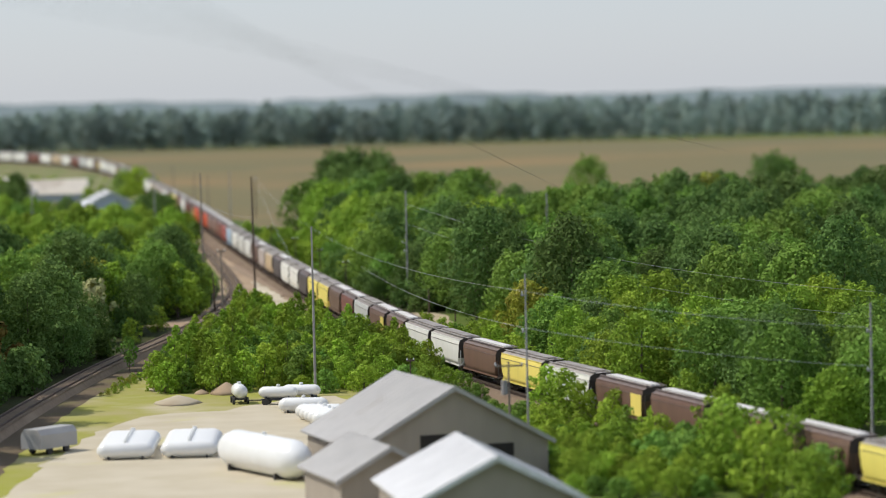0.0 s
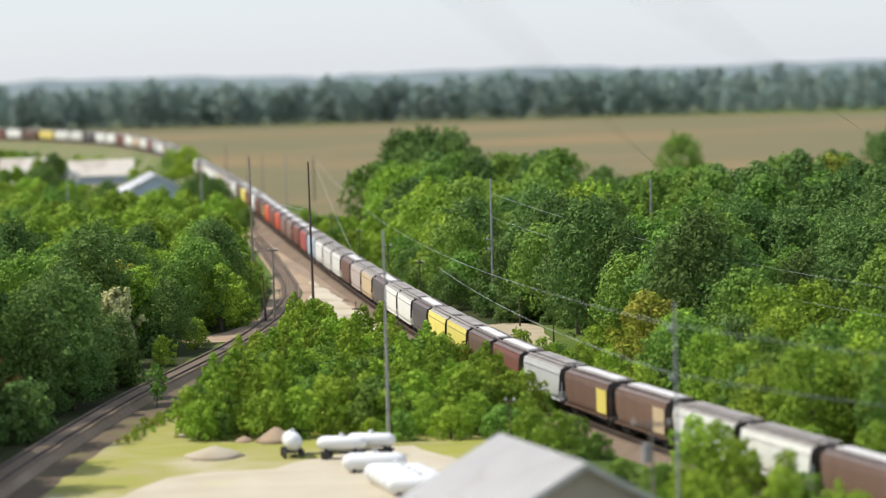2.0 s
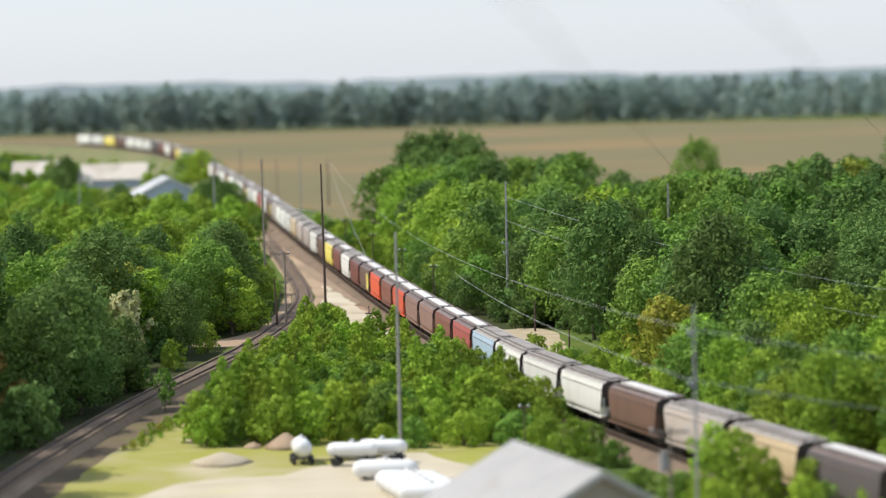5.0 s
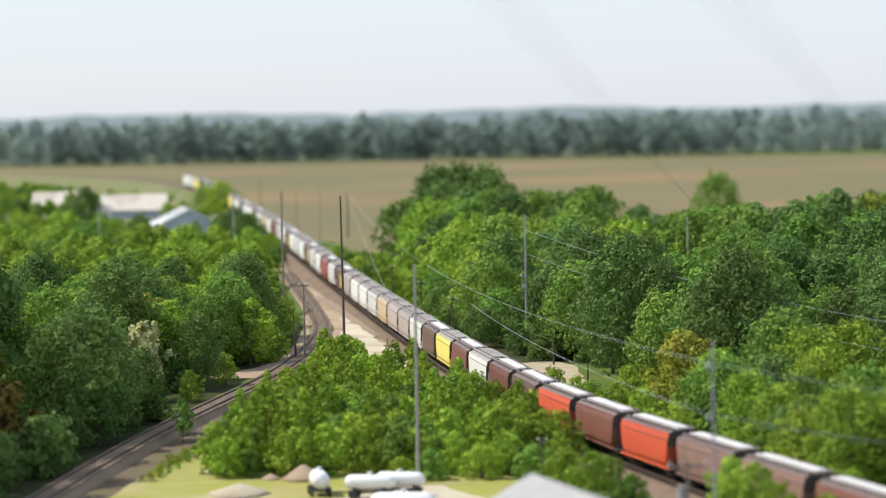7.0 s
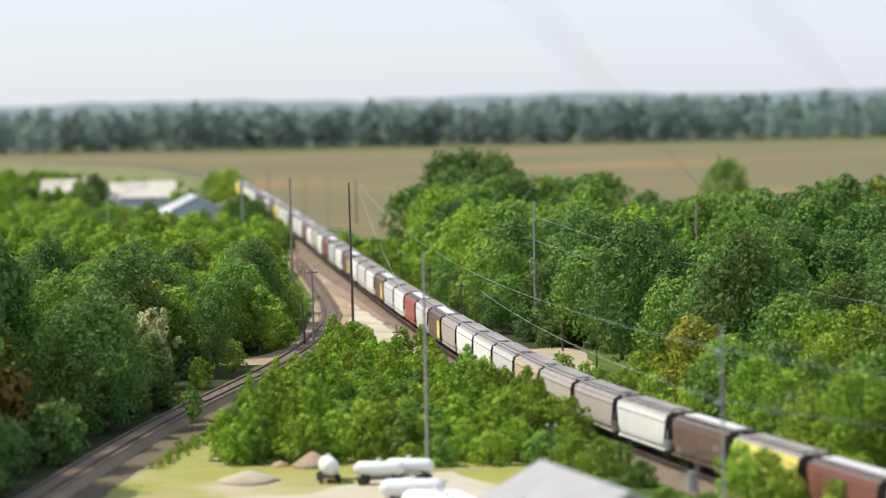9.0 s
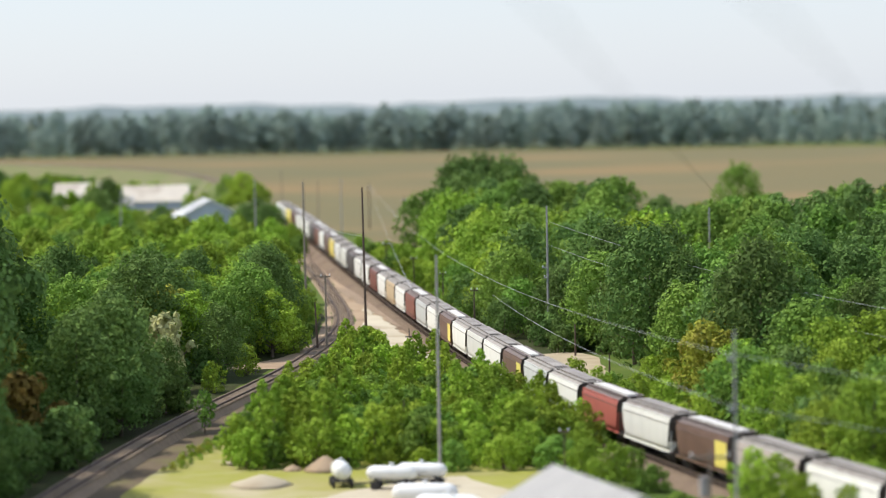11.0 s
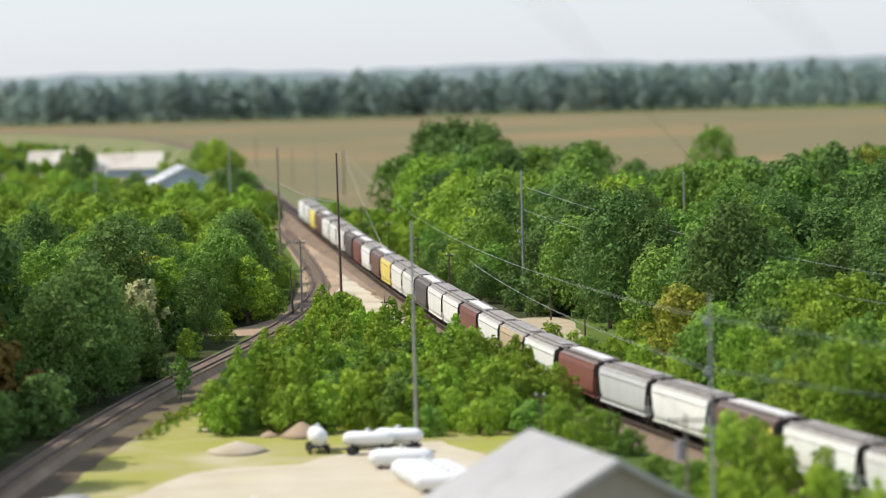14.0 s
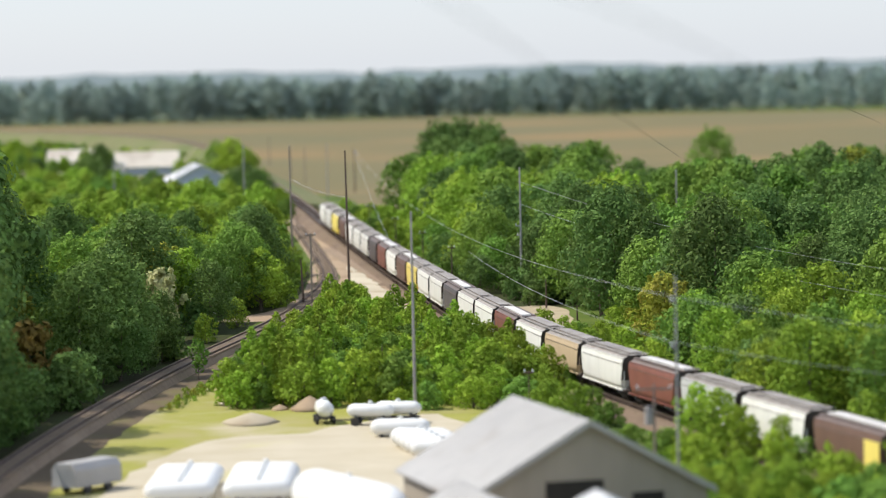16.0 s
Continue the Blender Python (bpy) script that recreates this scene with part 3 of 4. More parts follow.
def tree_model(seed, name, height, radius, base, leaves, size, mat, count, label, category="tree", trunk_r=0.28, stems=1):
    rnd = random.Random(seed)
    tree = empty(name, None, label, category)
    spots = lobes(rnd, height, radius, base, count)
    bm = bmesh.new()
    for k in range(stems):
        lean = Vector((rnd.uniform(-1, 1), rnd.uniform(-1, 1), 0)) * (radius * (0.08 if stems == 1 else 0.35))
        mid = Vector((0, 0, base * 0.9 + 0.3)) + lean * 0.4
        rod(bm, lean * 0.1, mid, trunk_r, trunk_r * 0.75, 7)
        rod(bm, mid, Vector((0, 0, height * 0.8)) + lean, trunk_r * 0.75, trunk_r * 0.15, 6)
    for c, s in spots[:9]:
        start = Vector((0, 0, min(c.z * 0.75, base + (c.z - base) * 0.4)))
        rod(bm, start, c, trunk_r * 0.38, trunk_r * 0.08, 5)
    part("trunk", bm, BARK, tree)
    me = leaf_crown(rnd, spots, leaves, size)
    me.materials.append(mat)
    crown = new("crown", me)
    crown.parent = tree
    return tree


def plant(models, places, seed, low=0.85, high=1.15):
    """Copies of the models at the places; the first use of each model takes the model itself."""
    rnd = random.Random(seed)
    for i, (x, y, h) in enumerate(places):
        model, used = models[rnd.randrange(len(models))] if not isinstance(h, tuple) else (models[h[1]])
        s = rnd.uniform(low, high) * (h if not isinstance(h, tuple) else h[0])
        place = pose(x, y, -0.05, 0, 0, rnd.uniform(0, 360))
        ob = model if not used else copy_thing(model, Matrix())
        ob.matrix_basis = place @ Matrix.Diagonal((s * rnd.uniform(0.92, 1.1), s * rnd.uniform(0.92, 1.1), s, 1))
        for entry in models:
            if entry[0] is model:
                entry[1] = True


def scatter(test, x0, x1, y0, y1, step, seed, jitter=0.42):
    rnd = random.Random(seed)
    out = []
    row = 0
    y = y0
    while y < y1:
        x = x0 + (row % 2) * step / 2
        while x < x1:
            px, py = x + rnd.uniform(-1, 1) * step * jitter, y + rnd.uniform(-1, 1) * step * jitter
            if test(px, py):
                out.append((px, py, 1.0))
            x += step
        y += step * 0.9
        row += 1
    return out


def in_view(x, y, margin=9.0):
    return -0.142 * y - margin < x < 0.158 * y + margin + 7


def build_trees():
    tall = [[tree_model(10 + i, "broadleaf_tree", h, r, b, 6400, 0.23, LEAVES[m], 44, lab), False] for i, (h, r, b, m, lab) in enumerate([
        (13.0, 5.6, 1.2, 0, "full green broadleaf tree in spring leaf"), (14.5, 5.4, 1.6, 1, "tall dark green broadleaf tree"),
        (11.5, 5.5, 0.9, 0, "round green broadleaf tree in a wood"), (12.0, 5.0, 0.9, 2, "light green broadleaf tree in fresh leaf"),
        (12.5, 5.8, 1.1, 1, "broad dark green tree in a wood"), (9.5, 4.8, 0.6, 2, "lower bright green tree at the wood's edge")])]
    forest = [[tree_model(20 + i, "forest_tree", h, r, b, 4900, 0.285, LEAVES[m], 42, lab), False] for i, (h, r, b, m, lab) in enumerate([
        (13.5, 6.0, 1.2, 0, "large green forest tree with a rounded crown"), (15.0, 5.4, 1.6, 1, "tall dark green forest tree"),
        (12.5, 6.2, 0.9, 2, "wide light green forest tree"), (14.0, 5.0, 1.2, 0, "upright green forest tree")])]
    young = [[tree_model(30 + i, "young_tree", h, r, 0.7, 2800, 0.26, LEAVES[m], 32, lab), False] for i, (h, r, m, lab) in enumerate([
        (9.0, 4.2, 2, "young light green tree in fresh leaf"), (8.2, 4.0, 0, "young green tree in a dense wood"), (9.6, 3.8, 2, "upright bright green young tree"), (7.6, 4.2, 0, "low spreading green tree")])]
    edge = [[tree_model(35 + i, "edge_tree", h, r, 0.5, 3600, 0.19, LEAVES[m], 34, lab), False] for i, (h, r, m, lab) in enumerate([
        (8.8, 3.9, 2, "bright green young tree at the wood's edge"), (7.6, 3.6, 0, "bushy green tree at the wood's edge"), (9.6, 3.6, 2, "upright light green tree behind the railway"), (7.0, 4.0, 1, "low dark green tree at the wood's edge")])]
    meadow = [[tree_model(45 + i, "meadow_tree", h, r, 0.4, 900, 0.34, LEAVES[m], 16, "small green tree in rough land by the fields"), False] for i, (h, r, m) in enumerate([(5.2, 2.8, 0), (4.4, 2.9, 1), (5.8, 2.6, 2)])]
    odd = [[tree_model(40, "olive_tree", 11.5, 5.0, 1.2, 3000, 0.28, LEAVES[3], 24, "olive-brown budding tree in a wood"), False]]
    bush = [[tree_model(60 + i, "shrub", h, r, -0.3, 1900, 0.15, LEAVES[m], 17, lab, "shrub", 0.07, 3), False] for i, (h, r, m, lab) in enumerate([
        (4.4, 2.3, 2, "bright green shrub in a thicket"), (3.6, 2.4, 2, "green leafy shrub in a thicket"),
        (5.0, 2.2, 2, "upright light green shrub"), (3.0, 2.0, 0, "low green shrub at the thicket's edge")])]

    dense = [[tree_model(65 + i, "thicket_shrub", h, r, -0.3, 1700, 0.15, LEAVES[m], 24, lab, "shrub", 0.07, 3), False] for i, (h, r, m, lab) in enumerate([
        (4.7, 1.7, 2, "bright green shrub in a dense thicket"), (3.7, 1.9, 2, "green leafy shrub in a dense thicket"),
        (5.7, 1.4, 2, "upright light green shrub in a thicket"), (4.0, 1.7, 0, "darker green shrub in a dense thicket")])]
    # undergrowth: the dark leaf colour stands in for deep shade beneath the trees
    shade = [[tree_model(70 + i, "undergrowth_shrub", h, r, -0.3, 900, 0.22, LEAVES[1], 11, "undergrowth shrub with leaves darkened in place of shade", "shrub", 0.07, 3), False] for i, (h, r) in enumerate([(4.2, 2.6), (3.4, 2.5)])]

    # right-hand wood
    def right(x, y):
        if y < 470:
            edge = line_x(y) + (7 if y < 340 else 12 if y < 350 else 15.5 - 0.03 * (y - 350) if y < 403 else 17 if y < 424 else 11)
            if 300 < y < 350 and x < 25.5 or 345 < y < 403 and x < 16.6:
                return False
        else:
            edge = line_x(y) + (15 if y < 600 else 23)
        return x > edge and in_view(x, y) and y < 640 + 0.4 * max(0, x - 20)

    near_wood = scatter(right, -20, 130, 262, 440, 9.3, 5)
    plant([edge[1], edge[3], edge[0]], scatter(lambda x, y: right(x, y) and y < 322, -20, 80, 255, 324, 6.4, 53), 6, 0.72, 1.2)
    plant(bush, [(18.5 + (i % 3) * 2.0, 330 + i * 3.0, 0.85) for i in range(9)], 65)
    plant([tall[0], tall[4], tall[1], tall[2]], [(x, y, 0.62 if abs(x - 34.5 * y / 482) < 4.5 and y > 400 else 1.0) for x, y, _ in near_wood if y >= 318], 63, 0.8, 1.22)
    plant(edge, [(line_x(y) + 8.5 + (i % 3) * 3.2, y, 0.85 if y < 515 else 0.5) for i, y in enumerate(range(428, 610, 6))], 64)
    plant(tall, [(x, y, 0.8) for x, y, _ in scatter(lambda x, y: line_x(y) + 11 < x < 56, 20, 60, 200, 262, 8.0, 52)], 62)
    far_wood = [(x, y, 0.62 if abs(x - 34.5 * y / 482) < 5.5 and y < 484 else 0.76 if y > 530 and x > 0.05 * y else 1.0) for x, y, _ in scatter(right, -20, 130, 440, 690, 11.0, 51)]
    plant(forest, [p for p in far_wood if p[0] < 0.085 * p[1]], 61, 0.8, 1.18)
    plant([forest[0], forest[1], forest[3]], [p for p in far_wood if p[0] >= 0.085 * p[1]], 611, 0.8, 1.18)
    plant(odd, [(22.6, 326, 0.7), (25.5, 338, 0.85), (24, 360, 0.7), (66, 520, 1.25), (70, 528, 1.2), (45, 660, 0.9), (60, 670, 0.9), (75, 668, 0.9), (10, 470, 0.8), (30, 420, 0.7)], 7)
    # a clump of tall trees at the wood's far corner, and single trees before the field
    plant(tall, [(-2.5, 634, 1.4), (3, 640, 1.42), (9, 636, 1.35), (-2, 615, 1.15), (6, 622, 1.15), (62, 770, 0.95), (66, 774, 0.9), (100, 700, 1.1), (104, 705, 1.1)], 8)
    plant([tall[1]], [(-2.5, 636, 1.25), (1.5, 640, 1.36), (7, 636, 1.32), (-1, 627, 1.15), (10.5, 630, 1.1)], 81, 0.98, 1.03)
    # trees beside the line, behind the train
    plant(bush, [(line_x(y) + 6 + (i % 3) * 2.2, y, 1.1 + 0.2 * (i % 2)) for i, y in enumerate(range(446, 640, 8))], 9)
    plant(bush, [(line_x(y) + 5.5 + (i % 2) * 2.5, y, 1.0) for i, y in enumerate(range(232, 345, 7))], 10)

    # left-hand wood
    def left(x, y):
        return x < branch_x(y) - (4.6 if y < 350 else 6.0 if y < 400 else 7.5) and in_view(x, y, 5) and y < 610 and not (396 > y > 380 and x > -31.5) and not (335 < y < 370 and x > -36.5) and not (y < 306 and x > -42)

    spots = scatter(left, -110, -15, 262, 450, 8.0, 15)
    # dark-leaved trees are mixed in here to put shade into the wood's front
    plant([tall[0], tall[1], tall[4]], [(x, y, 0.62 if y < 340 else 0.68) for x, y, _ in spots if y < 372], 16, 0.85, 1.1)
    plant([tall[0], tall[2], tall[3], tall[1]], [(x, y, 0.86) for x, y, _ in spots if y >= 372], 163, 0.8, 1.12)
    plant(young, scatter(left, -110, -15, 450, 615, 7.4, 152), 161, 0.72, 1.22)
    plant(odd, [(-35.0, 377, 0.85), (-31.5, 404, 0.7), (-46, 320, 0.8)], 17)
    bloom = [[tree_model(41, "flowering_tree", 7.0, 2.8, 1.0, 900, 0.32, LEAVES[4], 11, "pale blossoming small tree at the wood's edge"), False]]
    plant(shade, [(11.5 + i * 1.8, 405 + (i % 2) * 3 + i, 0.8) for i in range(6)], 207, 0.9, 1.1)
    plant(shade, scatter(lambda x, y: x > line_x(y) + 11.5 and not (x < 16.2 and y < 403), 4, 30, 392, 428, 3.4, 208), 209, 0.85, 1.25)
    plant([tall[1], tall[4]], [(16.5, 413, 0.72), (21.5, 408, 0.8), (11.5, 421, 0.72), (25.5, 399, 0.8), (24.0, 416, 0.85)], 210, 0.95, 1.08)
    plant(bloom, [(-33.2, 358, 1.25)], 18, 1.0, 1.01)
    rust = [[tree_model(42, "rusty_tree", 6.5, 3.0, 0.8, 900, 0.34, LEAVES[5], 11, "rust-brown leafed small tree in shade"), False]]
    plant(rust, [(-40.2, 294, 1.2)], 19, 1.0, 1.01)
    plant(shade, scatter(lambda x, y: -0.15 * y - 8 < x < branch_x(y) - 4.2 and (y < 306 or x > branch_x(y) - 8.5) and not (338 < y < 368 and x > -38.5), -60, -22, 240, 372, 3.8, 205), 206, 0.85, 1.3)
    plant(bush, [(branch_x(y) - 4.6 - (i % 3) * 1.5, y, 0.75) for i, y in enumerate(range(336, 380, 7))], 20)
    plant([edge[0], edge[2]], [(branch_x(y) - 7.6 - (i % 2) * 1.5, y, 0.85) for i, y in enumerate((430, 440, 450, 461, 473, 486))], 212, 0.85, 1.1)
    plant(bush, [(branch_x(y) - 4.9, y, 0.7) for y in range(426, 500, 6)], 213)
    plant(bush, [(-22.6, 410, 1.3), (-28.0, 410, 1.2), (-24.5, 424, 1.2), (-27, 430, 1.3)], 21)
    plant(young, [(-24.6, 404, 0.85), (-27.3, 408, 0.85), (-23.8, 413, 0.75)], 211, 0.98, 1.02)
    # tall trees added left of the view, mostly unseen, to shade the bank
    plant([tall[1]], [(-50, 283, 1.75), (-51.5, 300, 1.9), (-53, 317, 1.95), (-55.5, 334, 1.95), (-58, 352, 1.9), (-61, 370, 1.8), (-47.5, 268, 1.7), (-46, 253, 1.6), (-45.5, 238, 1.5), (-45, 223, 1.4)], 221, 0.97, 1.03)
    # a row added along the track for its shade, partly out of view
    plant([tall[1], tall[4]], [(branch_x(y) - 6.2 - (i % 2) * 1.6, y, 0.86) for i, y in enumerate((226, 234, 242, 250, 257, 308, 316, 323))], 222, 0.9, 1.12)
    plant([tall[1], tall[2]], [(-33.5, 376, 0.8), (-35.5, 384, 0.85), (-30.2, 399, 0.7), (-33, 402, 0.8), (-37.5, 372, 0.9)], 223, 0.95, 1.08)
    # trees round the barn and on towards the far sheds
    plant(tall, [(-47.5, 735, 0.66), (-51.5, 742, 0.66), (-44.5, 742, 0.6), (-62, 900, 0.92), (-66, 905, 0.9), (-58, 895, 0.85), (-86, 760, 0.9), (-89, 752, 0.85),
                 (-125, 900, 0.9), (-132, 910, 0.9), (-140, 980, 0.8), (-150, 1000, 0.8), (-100, 905, 0.6), (-107, 940, 0.7)], 22, 0.95, 1.05)
    plant([tall[1], tall[4]], [(-43.5, 702, 0.6), (-48.5, 708, 0.62), (-46, 716, 0.62), (-70.5, 756, 0.6), (-87.5, 800, 0.85), (-90.5, 806, 0.8)], 224, 0.97, 1.05)
    plant(young, [(x, y, 0.62 if x > -74 else 0.85) for x, y, _ in scatter(lambda x, y: -0.142 * y - 6 < x < -33 - 0.02 * (y - 615) and (x < -73 or y < 700), -125, -30, 618, 780, 9.0, 153)], 162, 0.85, 1.1)
    plant(meadow, [(x, y, 1.0) for x, y, _ in scatter(lambda x, y: -0.145 * y - 6 < x < line_x(y) - 22 - 0.03 * (y - 900), -190, -60, 930, 1190, 11.5, 154)], 164, 0.6, 1.15)
    plant(meadow, scatter(lambda x, y: -0.16 * y - 8 < x < line_x(min(y, 1500)) - 16 - 0.05 * (y - 1150), -300, -60, 1190, 1640, 17.0, 155), 165, 0.7, 1.3)
    plant(bush, [(-75 - i * 6.0, 1010 + (i % 3) * 18, 1.1) for i in range(16)], 23)

    plant(bush, [(line_x(y) - 10.5 - (i % 3) * 3, y, 1.0) for i, y in enumerate(range(720, 1180, 26))], 231)
    # thicket between the two tracks
    def thicket(x, y):
        left_edge = branch_x(y) + float(np.interp(y, [287, 340, 400, 440], [10.0, 8.6, 5.4, 3.6]))
        far_edge = 336 if x > 0 else 388 - 4.6 * (x + 11.4) if x > -11.4 else 388 - 8.0 * (x + 11.4) if x > -16 else 428
        return left_edge < x < line_x(y) - 5.0 and 283 < y < far_edge

    plant(dense, scatter(thicket, -32, 20, 283, 455, 2.55, 25), 26, 0.6, 1.22)
    plant(bush, [(-19.5 + i * 1.5, 282 + (i * 7 % 5) + (3 if i < 4 else 0), 0.42 + 0.05 * (i % 4)) for i in range(17)], 271)
    plant(bush, [(-2 + i * 2.2, 279 + (i % 2) * 3, 0.85) for i in range(6)], 27)
    plant(bush, [(11.0, 264, 0.85), (12.6, 270, 0.9), (9.0, 272, 0.9), (14.0, 262, 0.7), (20.2, 240, 1.15), (21.6, 238, 1.1), (23.0, 234, 0.9), (26.2, 231, 1.0), (27.6, 228, 1.0), (29.0, 222, 0.9),
                 (17.6, 238, 0.8), (24.6, 222, 0.8), (19.0, 226, 0.9), (15.0, 246, 0.7), (30, 205, 1.2), (33, 198, 1.3), (36, 188, 1.4), (38.5, 180, 1.4), (34, 210, 1.2), (28.5, 212, 1.0), (39, 196, 1.4), (29, 192, 1.3), (31.5, 186, 1.4), (27, 198, 1.2), (33.5, 178, 1.4), (36, 170, 1.4), (24, 205, 0.9)], 28, 0.95, 1.08)
    plant(bush, [(x, y, 0.5 if y > 213 else 0.65) for x, y, _ in scatter(lambda x, y: 17.5 < x < line_x(y) - 6.0, 10, 50, 180, 256, 3.2, 282)], 283, 0.8, 1.15)
    plant(bush, [(2.2, 339, 1.0), (4.2, 331, 1.05), (6.2, 323, 1.05), (8.2, 313, 1.05), (10.0, 303, 1.05), (11.8, 293, 1.0), (9.5, 290, 0.95), (7.5, 296, 1.0)], 281, 0.95, 1.05)
    weed = [[tree_model(68 + i, "weed_clump", 1.5, 1.0, -0.2, 260, 0.12, LEAVES[m], 9, "low green weed clump on the bank's edge", "weed", 0.03, 3), False] for i, m in enumerate((2, 0, 3))]
    edge_y, edge_x = [240, 275, 310, 350, 372], [-29.8, -28.0, -24.2, -20.0, -18.0]
    plant(weed, [(float(np.interp(282 + i * 1.1, edge_y, edge_x)) + 0.6 + (i * 37 % 11) * 0.14, 282 + i * 1.1, 0.36 + 0.03 * (i * 13 % 9)) for i in range(76)], 291, 0.7, 1.3)
    sapling = [[tree_model(43, "sapling", 4.3, 1.3, 0.8, 420, 0.2, LEAVES[0], 16, "thin green sapling beside the rails", "tree", 0.06), False]]
    plant(sapling, [(-25.6, 313, 1.0)], 29, 1.0, 1.01)


def build_far_trees():
    """The treeline at the field's far edge, and the lower hedges beyond."""
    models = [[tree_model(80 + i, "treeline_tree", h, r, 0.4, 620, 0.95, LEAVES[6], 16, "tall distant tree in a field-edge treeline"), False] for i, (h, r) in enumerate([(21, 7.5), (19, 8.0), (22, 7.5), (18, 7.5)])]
    rnd = random.Random(90)
    spots = []
    x = -330.0
    while x < 150:
        spots.append((x, 1800 + rnd.uniform(-14, 14), rnd.choice([1.1, 1.15, 1.05, 1.0])))
        x += rnd.uniform(3.5, 7) if rnd.random() < 0.9 else rnd.uniform(9, 15)
    for k in range(100):
        spots.append((-340 + k * 7 + rnd.uniform(-5, 5), 1850 + rnd.uniform(-10, 30), rnd.uniform(0.95, 1.2)))
    for k in range(45):
        spots.append((150 + k * 7 + rnd.uniform(-5, 5), 1765 + rnd.uniform(0, 40), rnd.uniform(0.5, 0.95)))
    for k in range(60):
        spots.append((60 + k * 12 + rnd.uniform(-6, 6), 2700 + rnd.uniform(-60, 60), rnd.uniform(0.8, 1.1)))
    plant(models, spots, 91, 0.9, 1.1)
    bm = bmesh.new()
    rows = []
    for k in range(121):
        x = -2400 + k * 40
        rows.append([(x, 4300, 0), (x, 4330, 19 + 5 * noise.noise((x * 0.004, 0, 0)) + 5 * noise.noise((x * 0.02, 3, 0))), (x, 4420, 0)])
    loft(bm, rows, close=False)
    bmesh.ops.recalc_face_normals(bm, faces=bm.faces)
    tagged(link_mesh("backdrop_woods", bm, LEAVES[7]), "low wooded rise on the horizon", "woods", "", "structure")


# ---- poles and wires ----
def pole(x, y, h, mat, label, arms=(), r=0.19, lean=(0, 0), name="utility_pole"):
    p = empty(name, pose(x, y, 0, lean[0], lean[1], 0), label, "utility pole")
    bm = bmesh.new()
    rings = [[((r * (1 - 0.45 * f)) * math.cos(a), (r * (1 - 0.45 * f)) * math.sin(a), f * h) for a in [k * math.pi / 5 for k in range(10)]] for f in (0, 0.25, 0.5, 0.75, 1)]
    loft(bm, rings)
    part("shaft", bm, mat, p)
    for z, w, both in arms:
        bm = bmesh.new()
        box(bm, -w if both else -w, w if both else 0.1, -0.07, 0.07, z - 0.08, z + 0.08)
        arm = part("crossarm", bm, mat, p)
        for px in ((-w + 0.1, w - 0.1) if both else (-w + 0.1,)):
            bm = bmesh.new()
            rod(bm, (px, 0, z + 0.08), (px, 0, z + 0.32), 0.075, 0.05, 8)
            part("insulator", bm, CERAMIC, arm, "pale ceramic insulator")
    return p


def wire(a, b, sag, r=0.024):
    bm = bmesh.new()
    a, b = Vector(a), Vector(b)
    rings = []
    for k in range(25):
        f = k / 24
        p = a.lerp(b, f) - Vector((0, 0, sag * 4 * f * (1 - f)))
        rings.append([(p.x + r * math.cos(q), p.y, p.z + r * math.sin(q)) for q in (0.5, 2.6, 4.7)])
    loft(bm, rings)
    return tagged(link_mesh("power_line", bm, WIRE), "thin grey overhead wire strung between poles", "wire", "overhead wires")


